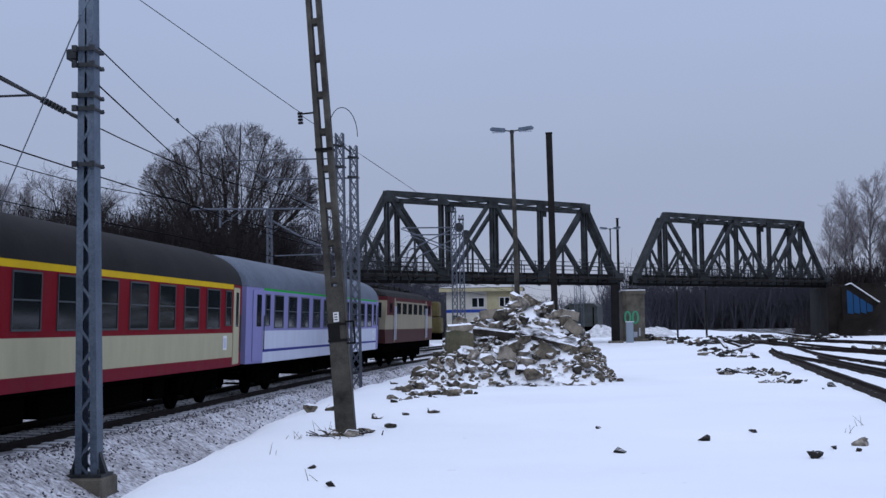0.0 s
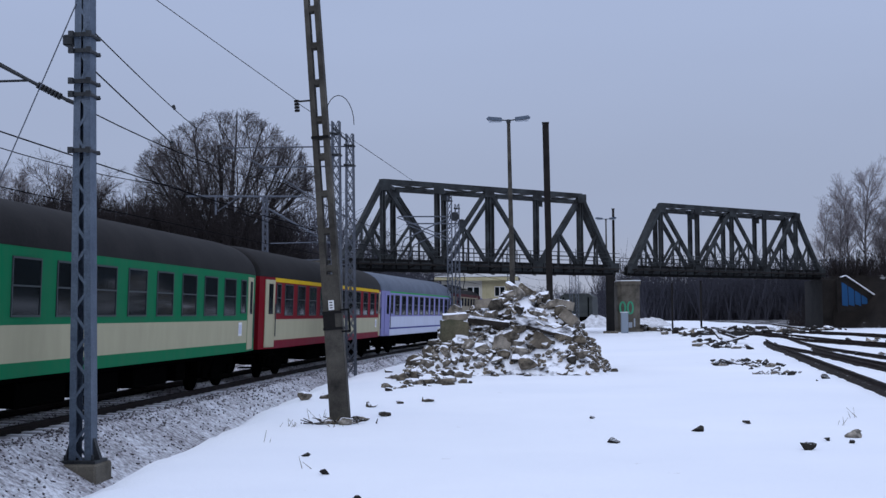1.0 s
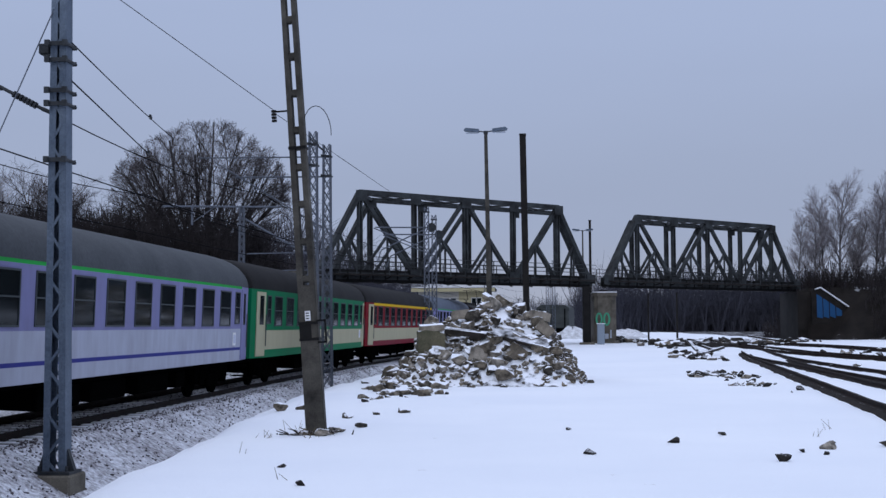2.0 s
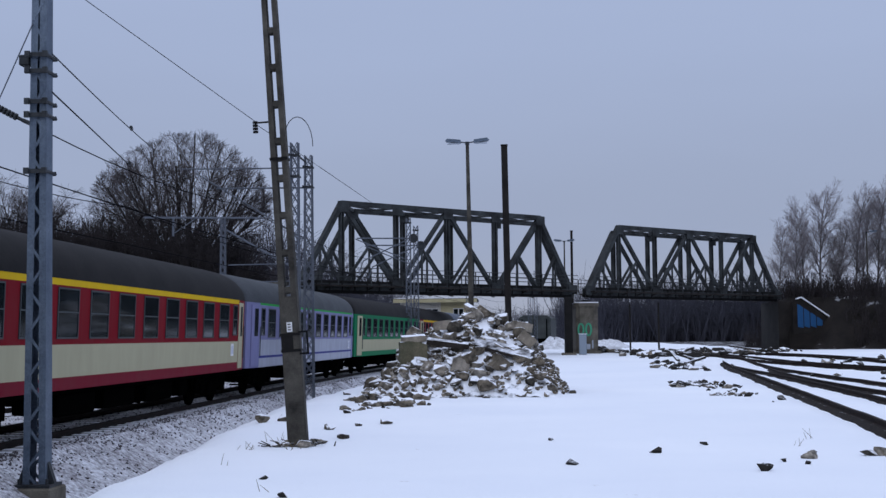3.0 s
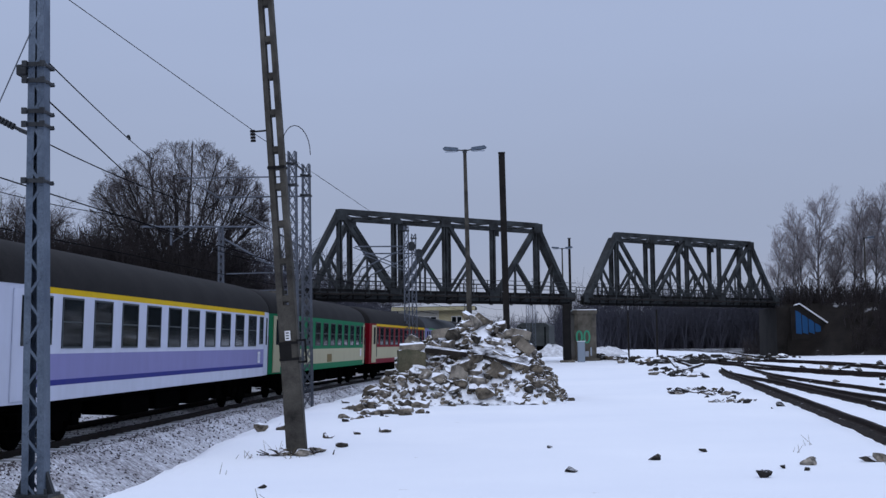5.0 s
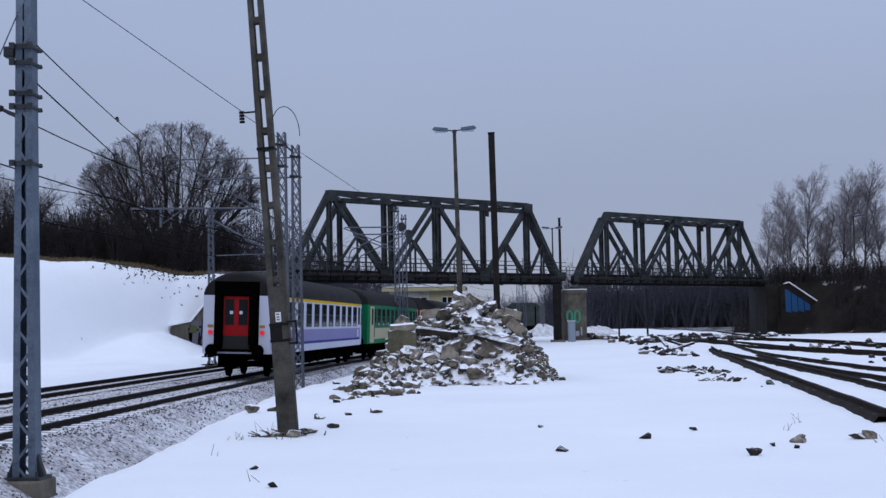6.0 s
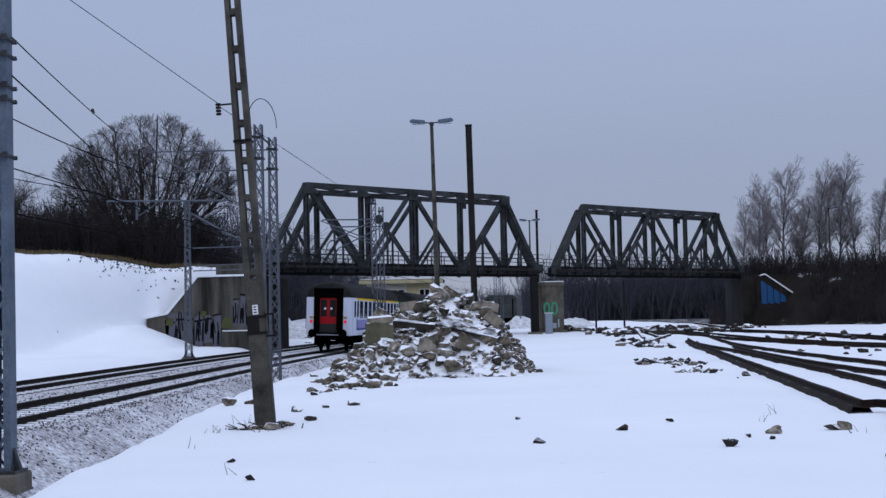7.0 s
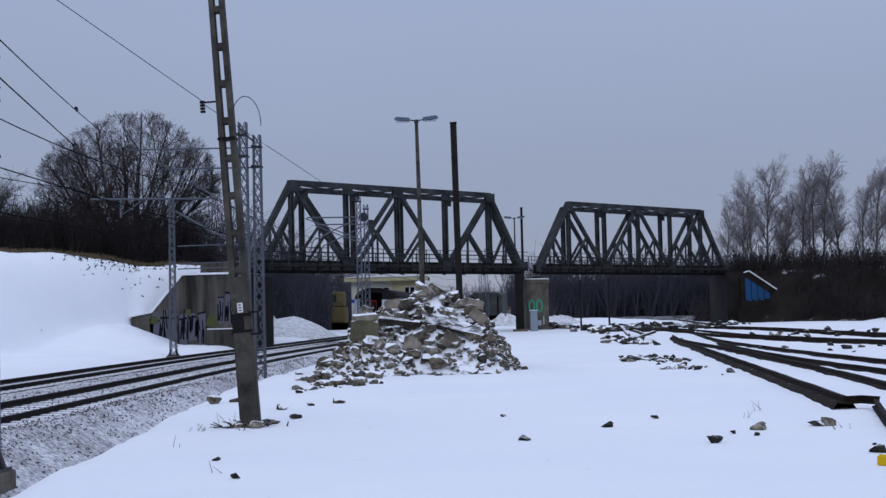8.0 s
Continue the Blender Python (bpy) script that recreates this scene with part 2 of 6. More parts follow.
M_DEADGRASS = mottled("dead_grass_and_leaf_litter", (0.006, 0.005, 0.0045), (0.022, 0.0175, 0.0145), 0.5, 0.95, 0, 9, 0.6, (1.36, 1.5))
# dark concrete; also carries the shade on the left abutment's track side
M_CONC_DARK = mottled("dark_concrete_and_shade", (0.009, 0.008, 0.0075), (0.026, 0.0225, 0.02), 0.8, 0.9, 0, 30, 0.4)
M_CONC_STREAK = streaked_concrete()
M_CABINET = plain("pale_blue_grey_cabinet_paint", (0.25, 0.30, 0.36), 0.6)
M_BLACKPOLE = mottled("tarred_black_wood", (0.008, 0.007, 0.007), (0.02, 0.017, 0.015), 2.0, 0.8, 0, 25, 0.3)
M_BLOCK = mottled("mossy_stone_block_with_snow", (0.06, 0.065, 0.04), (0.17, 0.15, 0.10), 1.5, 0.95, 0, 20, 0.5, (1.15, 1.35))
M_TWIG_PALE = mottled("pinkish_grey_twigs", (0.22, 0.20, 0.21), (0.31, 0.285, 0.30), 0.5, 0.95, 0, 10, 0.1)
# paler still: thicker haze put into the horizon wood's colour
M_FARWOOD2 = mottled("haze_tinted_horizon_wood", (0.12, 0.125, 0.15), (0.17, 0.175, 0.20), 0.05, 0.95, 0, 3, 0.1)
M_YELLOWDULL = mottled("faded_yellow_paint", (0.09, 0.072, 0.03), (0.16, 0.13, 0.055), 0.6, 0.8, 0, 20, 0.2)
M_WAGON = mottled("grey_green_wagon_paint", (0.03, 0.035, 0.035), (0.06, 0.066, 0.064), 1.0, 0.7, 0, 20, 0.2)
M_BANKSNOW = mottled("dirty_ploughed_snow", (0.45, 0.45, 0.47), (0.85, 0.87, 0.91), 2.2, 0.85, 0, 12, 0.6)
M_OLDWOOD = mottled("old_tarred_sleeper_wood", (0.018, 0.015, 0.013), (0.05, 0.042, 0.036), 3.0, 0.95, 0, 20, 0.4, (1.15, 1.4))
M_DARKDIRT = mottled("dark_rusty_dirt", (0.009, 0.007, 0.006), (0.026, 0.019, 0.015), 3.0, 0.95, 0, 20, 0.6, (1.42, 1.52))
M_CRUSHED = mottled("crushed_ballast_stone", (0.06, 0.052, 0.056), (0.16, 0.142, 0.148), 8.0, 0.95, 0, 40, 0.4, (1.0, 1.3))
M_ROOF_MID = mottled("grimy_mid_grey_roof", (0.045, 0.05, 0.056), (0.07, 0.076, 0.084), 0.8, 0.7, 0, 14, 0.1)
M_LILAC_DULL, M_PALE_DULL = paint("dull_lilac_paint", (0.20, 0.20, 0.36), dirt=0.25), paint("dull_pale_paint", (0.38, 0.40, 0.48), dirt=0.25)
M_SNOWCAP = mottled("clean_snow_cap", (0.80, 0.82, 0.87), (0.88, 0.9, 0.94), 1.0, 0.8, 0, 20, 0.2)
M_WIRE = plain("dark_copper_wire", (0.014, 0.014, 0.016), 0.8)
M_GRASS = mottled("dry_grass", (0.10, 0.075, 0.04), (0.18, 0.14, 0.08), 2, 0.95, 0, 20, 0.1)

# ---------------------------------------------------------------- mesh helpers
def mesh_of(name, bm, *mats, smooth=False):
    me = bpy.data.meshes.new(name)
    bm.normal_update()
    bm.to_mesh(me)
    bm.free()
    for m in mats:
        me.materials.append(m)
    if smooth:
        for f in me.polygons:
            f.use_smooth = True
    return me


def part(name, bm, material, parent=None, label="", smooth=False):
    mats = material if isinstance(material, (tuple, list)) else (material,)
    ob = new(name, mesh_of(name, bm, *mats, smooth=smooth))
    ob.parent = parent
    return tagged(ob, label)


def root(name, m, label, category, group="", kind=""):
    ob = new(name)
    ob.empty_display_size = 0.2
    ob.matrix_world = m
    return tagged(ob, label, category, group, kind)


def box(bm, x0, x1, y0, y1, z0, z1, mat=0, bevel=0.0):
    v = [bm.verts.new(c) for c in ((x0, y0, z0), (x1, y0, z0), (x1, y1, z0), (x0, y1, z0), (x0, y0, z1), (x1, y0, z1), (x1, y1, z1), (x0, y1, z1))]
    fs = [bm.faces.new([v[i] for i in q]) for q in ((3, 2, 1, 0), (4, 5, 6, 7), (0, 1, 5, 4), (1, 2, 6, 5), (2, 3, 7, 6), (3, 0, 4, 7))]
    for f in fs:
        f.material_index = mat
    if bevel:
        bmesh.ops.bevel(bm, geom=list({e for f in fs for e in f.edges}), offset=bevel, segments=1, affect="EDGES")
    return bm


def beam(bm, a, b, w, h, up=(0, 0, 1), mat=0):
    """A bar of section w x h from a to b."""
    a, b = Vector(a), Vector(b)
    d = (b - a).normalized()
    s = d.cross(Vector(up))
    s = (s if s.length > 1e-4 else d.cross(Vector((1, 0, 0)))).normalized()
    u = s.cross(d)
    ring = [(-w / 2, -h / 2), (w / 2, -h / 2), (w / 2, h / 2), (-w / 2, h / 2)]
    va = [bm.verts.new(a + s * i + u * j) for i, j in ring]
    vb = [bm.verts.new(b + s * i + u * j) for i, j in ring]
    for i in range(4):
        k = (i + 1) % 4
        bm.faces.new((va[i], va[k], vb[k], vb[i])).material_index = mat
    bm.faces.new(va[::-1]).material_index = mat
    bm.faces.new(vb).material_index = mat
    return bm


def tube(bm, pts, radii, sides=8, mat=0, caps=True):
    """A round bar through pts; radii: one or one for each point."""
    pts = [Vector(p) for p in pts]
    radii = radii if isinstance(radii, (list, tuple)) else [radii] * len(pts)
    rings = []
    for i, p in enumerate(pts):
        d = (pts[min(i + 1, len(pts) - 1)] - pts[max(i - 1, 0)]).normalized()
        s = d.orthogonal().normalized() if abs(d.z) > 0.9 else d.cross(Vector((0, 0, 1))).normalized()
        u = s.cross(d)
        rings.append([bm.verts.new(p + (s * math.cos(a) + u * math.sin(a)) * radii[i]) for a in (2 * math.pi * k / sides for k in range(sides))])
    for r0, r1 in zip(rings, rings[1:]):
        for k in range(sides):
            bm.faces.new((r0[k], r0[(k + 1) % sides], r1[(k + 1) % sides], r1[k])).material_index = mat
    if caps:
        bm.faces.new(rings[0][::-1]).material_index = mat
        bm.faces.new(rings[-1]).material_index = mat
    return bm


def prism(bm, outline, axis, a, b, mat=0):
    """An outline (2D) pushed from a to b along an axis; the outline's two coordinates are the other axes in order."""
    def put(p, d):
        return {"x": (d, p[0], p[1]), "y": (p[0], d, p[1]), "z": (p[0], p[1], d)}[axis]
    va, vb = [bm.verts.new(put(p, a)) for p in outline], [bm.verts.new(put(p, b)) for p in outline]
    n = len(outline)
    for i in range(n):
        bm.faces.new((va[i], va[(i + 1) % n], vb[(i + 1) % n], vb[i])).material_index = mat
    bm.faces.new(va[::-1]).material_index = mat
    bm.faces.new(vb).material_index = mat
    bmesh.ops.recalc_face_normals(bm, faces=bm.faces[:])
    return bm


def B():
    return bmesh.new()


def smooth01(v, a, b):
    v = max(0.0, min(1.0, (v - a) / (b - a)))
    return v * v * (3 - 2 * v)


# ---------------------------------------------------------------- plan: tracks and bridge
AXIS, BEND, SPACING, CANT = -10.43, 0.0003, 4.28, 2.1      # near track, its bend, second track, lean in degrees
GROUND = -0.12                                            # the yard's snow


def track_x(y, off=0.0):
    """The near track bends gently to the right, a little tighter at the bridge."""
    x = AXIS + off
    if y > 0:
        x += BEND * y * y / 2
    if y > 52:
        k = min(y, 83.0) - 52
        x += 0.00075 * k * k + 0.022 * max(0.0, y - 83)
    return x


def track_turn(y):
    return -math.degrees(math.atan((track_x(y + 1.5) - track_x(y - 1.5)) / 3.0))


BR0 = 108.7                                                # the bridge's near truss: y = BR0 + x
ABUT, PIER, ENDR = (-15.45, 93.25), (5.1, 113.8), (26.2, 134.9)


def crest(x):
    return float(np.interp(x, [-75, -45, -30, -24, -20], [50, 76, 90, 96, 98.5]))


def ridge(x, y):
    """Height of the two approach banks of the bridge above the plain, with their slopes."""
    if x < -15.7:
        d = (crest(x) - y) * 0.78                                           # in front of the left bank's crest
        top = float(np.interp(x, [-45, -28, -24], [7.3, 6.5, 5.75]))
        run = float(np.interp(x, [-50, -30, -24, -20], [32, 13, 4.7, 2.5]))
        z = top * (1 - smooth01(d, 0.0, run)) * (1 - smooth01(-d, 1.2, 4.0) * smooth01(x, -26, -20.5)) * (1 - smooth01(-d, 40, 70) * 0.5)
        if x > -23.9 and y < 93.2:
            z = min(z, 0.0)
        if y < 93.2:
            z = max(z, 0.38 * max(0.0, min(-x - 20.0, 4.0)) * smooth01(y, 80, 90) * smooth01(-x, 20, 21))
        return z
    if x > 27.0:
        d = ((x - 27.0) * -0.45 + (134.6 - y)) / 1.097
        return 5.2 * (1 - smooth01(d, -0.3, 2.0 + 0.5 * min(max(0.0, x - 27.0), 22.0))) * (1 - smooth01(-d, 6, 16))
    return 0.0


def bank_edge(y):
    """Where the yard's level ends above the ditch, from the near track's axis."""
    return max(3.3, min(5.6, 3.4 + (37.0 - y) * 0.075)) + 0.3 * noise.noise((y * 0.3, 2.0, 0.0)) + 0.14 * noise.noise((y * 1.2, 5.0, 0.0))


def ground_z(x, y):
    z = GROUND
    e = x - track_x(y)                                      # from the near track's axis
    if y < 200 and x < 0:
        z -= 0.78 * (1 - smooth01(e, bank_edge(y) - 1.3, bank_edge(y) + 0.2)) * smooth01(e, -9.0, -6.0)
        z += 0.25 * smooth01(-e, 6.6, 11.0)
    if y > 60:
        z += 0.42 * smooth01(y, 70, 115) * smooth01(e, 4.0, 8.0)
    z += ridge(x, y)
    calm = 1.0 if e > 4.5 else 0.3
    if e < -8.5 and y < 130:
        z += smooth01(-e, 8.5, 12) * (0.16 * noise.noise((x * 0.4, y * 0.4, 9.0)) + 0.07 * noise.noise((x * 1.3, y * 1.3, 3.0)))
    z += calm * ((0.03 + 0.07 * smooth01(y, 55, 90)) * noise.noise((x * 0.11, y * 0.09, 0.3)) + 0.03 * noise.noise((x * 0.7, y * 0.6, 1.3)) + 0.022 * noise.noise((x * 2.1, y * 1.7, 4.3)))
    if y > 150:
        z += smooth01(y, 330, 500) * 4.0 * smooth01(abs(x + 5), 25, 60)
    return z


# ---------------------------------------------------------------- ground
def build_ground():
    def axis(lo, hi, fine_lo, fine_hi, step):
        vals, v, s = list(np.arange(fine_lo, fine_hi, step)), fine_hi, step
        while v < hi:
            vals.append(v)
            s *= 1.16
            v += s
        vals.append(hi)
        v, s = fine_lo, step
        while v > lo:
            s *= 1.16
            v -= s
            vals.insert(0, max(v, lo))
        return vals
    xs, ys = axis(-900, 900, -30, 24, 0.4), axis(-300, 1600, 6, 110, 0.42)
    vs = [(x, y, ground_z(x, y)) for y in ys for x in xs]
    n = len(xs)
    fs = [(j * n + i, j * n + i + 1, (j + 1) * n + i + 1, (j + 1) * n + i) for j in range(len(ys) - 1) for i in range(n - 1)]
    me = bpy.data.meshes.new("ground")
    me.from_pydata(vs, [], fs)
    me.materials.append(M_SNOW)
    me.materials.append(M_DEADGRASS)
    for f in me.polygons:
        f.use_smooth = True
        x, y, z = f.center
        if (x > 26 and not (27.5 < x < 33 and 134.2 < y < 137 and z > 4.9) and y > 122 - 0.2 * x and (z > 0.42 or y > 126)) or (x < -18 and y > crest(x) + 3.0) or y > 300 or (x < -15 and y > 170):
            f.material_index = 1
    return tagged(new("ground", me), "snow-covered yard and banks beside the railway", "ground", kind="structure")


build_ground()

BED = [(-8.4, -0.95), (-7.3, -0.55), (-6.2, -0.14), (-2.0, -0.13), (1.7, -0.17), (2.0, -0.36), (3.0, -0.92), (4.3, -1.25)]


def build_bed():
    ys = list(np.arange(-60, 200, 1.2))
    vs, fs, n = [], [], 0
    prof = []
    for (e0, z0), (e1, z1) in zip(BED, BED[1:]):
        k = max(1, int((e1 - e0) / 0.4))
        prof += [(e0 + (e1 - e0) * i / k, z0 + (z1 - z0) * i / k) for i in range(k)]
    prof.append(BED[-1])
    n = len(prof)
    for y in ys:
        for e, z in prof:
            vs.append((track_x(y) + e, y, z + 0.04 * noise.noise((e * 1.3, y * 0.8, 5.0)) + 0.02 * noise.noise((e * 6, y * 5, 2.0))))
    fs = [(j * n + i, j * n + i + 1, (j + 1) * n + i + 1, (j + 1) * n + i) for j in range(len(ys) - 1) for i in range(n - 1)]
    me = bpy.data.meshes.new("ballast_bed")
    me.from_pydata(vs, [], fs)
    me.materials.append(M_BALLAST)
    return tagged(new("ballast_bed", me), "crushed-stone ballast bed dusted with thin snow", "ballast", kind="structure")


bed = build_bed()


RAIL = [(-0.07, -0.15), (0.07, -0.15), (0.07, -0.13), (0.012, -0.11), (0.012, -0.04), (0.036, -0.03), (0.036, 0.0), (-0.036, 0.0), (-0.036, -0.03), (-0.012, -0.04), (-0.012, -0.11), (-0.07, -0.13)]


def sweep_rail(name, pts, mat, label, lean=0.0, group=""):
    """One rail along a line of points (rail head height)."""
    bm, rings = B(), []
    for i, p in enumerate(pts):
        d = (Vector(pts[min(i + 1, len(pts) - 1)]) - Vector(pts[max(i - 1, 0)])).normalized()
        s = d.cross(Vector((0, 0, 1))).normalized()
        rings.append([bm.verts.new(Vector(p) + s * a + Vector((0, 0, b))) for a, b in RAIL])
    k = len(RAIL)
    for r0, r1 in zip(rings, rings[1:]):
        for i in range(k):
            bm.faces.new((r0[i], r0[(i + 1) % k], r1[(i + 1) % k], r1[i]))
    bm.faces.new(rings[0][::-1]), bm.faces.new(rings[-1])
    bmesh.ops.recalc_face_normals(bm, faces=bm.faces[:])
    ob = new(name, mesh_of(name, bm, mat))
    return tagged(ob, label, "rail", group)


for off, dz in ((0.75, -0.028), (-0.75, 0.028), (0.75 - SPACING, 0.04), (-0.75 - SPACING, 0.06)):
    sweep_rail("rail", [(track_x(y, off), y, dz) for y in np.arange(-60, 420, 3.0)], M_RAIL, "dark rusty running rail on snowy ballast", group="main line rails")

# rows of sleepers, half buried
sl_bm = box(B(), -1.25, 1.25, -0.13, 0.13, -0.24, -0.105, bevel=0.02)
SLEEPER_MESH = mesh_of("sleeper", sl_bm, M_SLEEPER)
for k in range(150):
    for off, dz in ((0.0, -0.03), (-SPACING, 0.02)):
        y = 10 + 0.62 * k
        s = new("sleeper", SLEEPER_MESH)
        s.parent = bed
        s.matrix_world = pose(track_x(y, off), y, dz, 0, 1.2 if off == 0 else 0, track_turn(y))


# ---------------------------------------------------------------- truss bridge
BR_M = Matrix.Translation((ABUT[0] - 0.1, BR0 + ABUT[0] - 0.1, 0)) @ pose(0, 0, 0, 0, 0, 45)   # local x along the bridge, y away from the viewer
DECK_LOW, DECK_TOP, TRUSS_TOP, WIDTH, SKEW = 5.08, 5.9, 11.65, 4.4, 4.35


def build_span(m, length, label, end, zt):
    sp = root("truss_span", m, label, "truss bridge", "bridge spans")
    w = (length - 2 * end) / 4
    xs = [0, end, end + w, end + 2 * w, end + 3 * w, length - end, length]
    zb = DECK_LOW + 0.45
    for y, sk in ((0.0, 0.0), (WIDTH, SKEW)):
        def P(i, z):
            return (xs[i] + sk, y, z)
        for name, a, b, tw, th in (("bottom_chord", P(0, zb), P(6, zb), 0.35, 0.5), ("top_chord", (xs[1] + sk - 0.06, y, zt), (xs[5] + sk + 0.06, y, zt), 0.42, 0.36),
                                   ("end_post", P(0, zb), P(1, zt), 0.42, 0.36), ("end_post", P(6, zb), P(5, zt), 0.42, 0.36),
                                   ("diagonal", P(1, zt), P(2, zb), 0.28, 0.30), ("diagonal", P(3, zt), P(2, zb), 0.28, 0.27),
                                   ("diagonal", P(3, zt), P(4, zb), 0.28, 0.27), ("diagonal", P(5, zt), P(4, zb), 0.28, 0.30)):
            part(name, beam(B(), a, b, tw, th), M_STEEL, sp)
        for i in (1, 2, 3, 4, 5):
            bm = B()
            for s in (-0.13, 0.13):
                beam(bm, (xs[i] + sk + s, y, zb), (xs[i] + sk + s, y, zt), 0.09, 0.3, (0, 1, 0))
            for k in range(12):
                z = zb + 0.3 + (zt - zb - 0.6) * k / 12
                beam(bm, (xs[i] + sk - 0.13, y - 0.02 + 0.04 * (k % 2), z), (xs[i] + sk + 0.13, y - 0.02 + 0.04 * (k % 2), z + 0.45 * (1 if k % 2 else 0.6)), 0.02, 0.06)
            part("post", bm, M_STEEL, sp)
        mids = [((xs[0] + xs[1]) / 2, xs[0], xs[1]), ((xs[1] + xs[2]) / 2, xs[2], xs[1]), ((xs[2] + xs[3]) / 2, xs[2], xs[3]),
                ((xs[3] + xs[4]) / 2, xs[4], xs[3]), ((xs[4] + xs[5]) / 2, xs[4], xs[5]), ((xs[5] + xs[6]) / 2, xs[6], xs[5])]
        zm = (zb + zt) / 2
        for xm, _, xo in mids:
            part("sub_diagonal", beam(B(), (xm + sk, y, zm), (xo + sk, y, zb), 0.18, 0.17), M_STEEL, sp)
            part("hanger", beam(B(), (xm + sk, y, zm), (xm + sk, y, zb), 0.11, 0.14), M_STEEL, sp)
        for i in range(1, 6):
            bm = B()
            box(bm, xs[i] + sk - 0.5, xs[i] + sk + 0.5, y - 0.235, y - 0.215, zt - 0.65, zt + 0.12)
            part("gusset_plate", bm, M_STEEL, sp)
        for i in (0, 2, 4, 6):
            bm = B()
            box(bm, xs[i] + sk - 0.55, xs[i] + sk + 0.55, y - 0.235, y - 0.215, zb - 0.2, zb + 0.6)
            part("gusset_plate", bm, M_STEEL, sp)
        # outer walkway rail
        yo = y - 0.75 if y == 0 else y + 0.75
        rl = B()
        for k in range(int(length / 1.5) + 1):
            beam(rl, (k * 1.5 + sk, yo, DECK_TOP - 0.3), (k * 1.5 + sk, yo, DECK_TOP + 1.0), 0.06, 0.06)
        for z in (0.35, 0.68, 1.0):
            beam(rl, (sk, yo, DECK_TOP + z), (length + sk, yo, DECK_TOP + z), 0.05, 0.05)
        part("railing", rl, M_STEEL, sp)
        wk = B()
        box(wk, sk, length + sk, min(yo, y), max(yo, y), DECK_TOP - 0.35, DECK_TOP - 0.25)
        for k in range(int(length / 2) + 1):
            beam(wk, (k * 2 + sk + 0.2, yo, DECK_TOP - 0.4), (k * 2 + sk + 0.2, y, DECK_LOW + 0.25), 0.08, 0.08)
        part("walkway", wk, M_DECKSNOW, sp, "narrow plank walkway")
    for i in range(1, 6):
        part("top_strut", beam(B(), (xs[i], 0.15, zt), (xs[i] + SKEW, WIDTH - 0.15, zt), 0.22, 0.26), M_STEEL, sp)
    for i in range(1, 5):
        part("top_brace", beam(B(), (xs[i], 0.15, zt - 0.05), (xs[i + 1] + SKEW, WIDTH - 0.15, zt - 0.05), 0.12, 0.14), M_STEEL, sp)
        part("top_brace", beam(B(), (xs[i + 1], 0.15, zt - 0.1), (xs[i] + SKEW, WIDTH - 0.15, zt - 0.1), 0.12, 0.14), M_STEEL, sp)
    fl = B()
    n = 12
    for k in range(n + 1):
        x = length * k / n
        beam(fl, (x, 0.2, DECK_LOW + 0.35), (x + SKEW, WIDTH - 0.2, DECK_LOW + 0.35), 0.18, 0.6)
    for yy in (1.5, 3.1):
        s = SKEW * yy / WIDTH
        box(fl, s, length + s, yy - 0.12, yy + 0.12, DECK_LOW + 0.2, DECK_LOW + 0.75)
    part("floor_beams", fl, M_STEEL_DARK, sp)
    gd = B()
    prism(gd, [(0, 0.25), (length, 0.25), (length + SKEW, WIDTH - 0.25), (SKEW, WIDTH - 0.25)], "z", DECK_LOW + 0.78, DECK_LOW + 0.9)
    part("deck", gd, M_DECKSNOW, sp, "dark plank deck with thin snow")
    web = B()
    box(web, 0.1, length - 0.1, -0.16, -0.13, DECK_LOW, DECK_LOW + 0.9)
    for k in range(25):
        x = 0.3 + (length - 0.6) * k / 24
        box(web, x - 0.05, x + 0.05, -0.22, -0.16, DECK_LOW + 0.05, DECK_LOW + 0.85)
    box(web, 0, length, -0.3, -0.02, DECK_LOW - 0.04, DECK_LOW)
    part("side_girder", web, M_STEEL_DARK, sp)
    return sp


SPAN = 28.3
span = build_span(BR_M, SPAN, "riveted grey steel truss span over the main line", 3.85, TRUSS_TOP)
build_span(BR_M @ Matrix.Translation((SPAN + 2.2, 0, 0)), 27.85, "riveted grey steel truss span over the yard tracks", 4.0, TRUSS_TOP - 0.28)


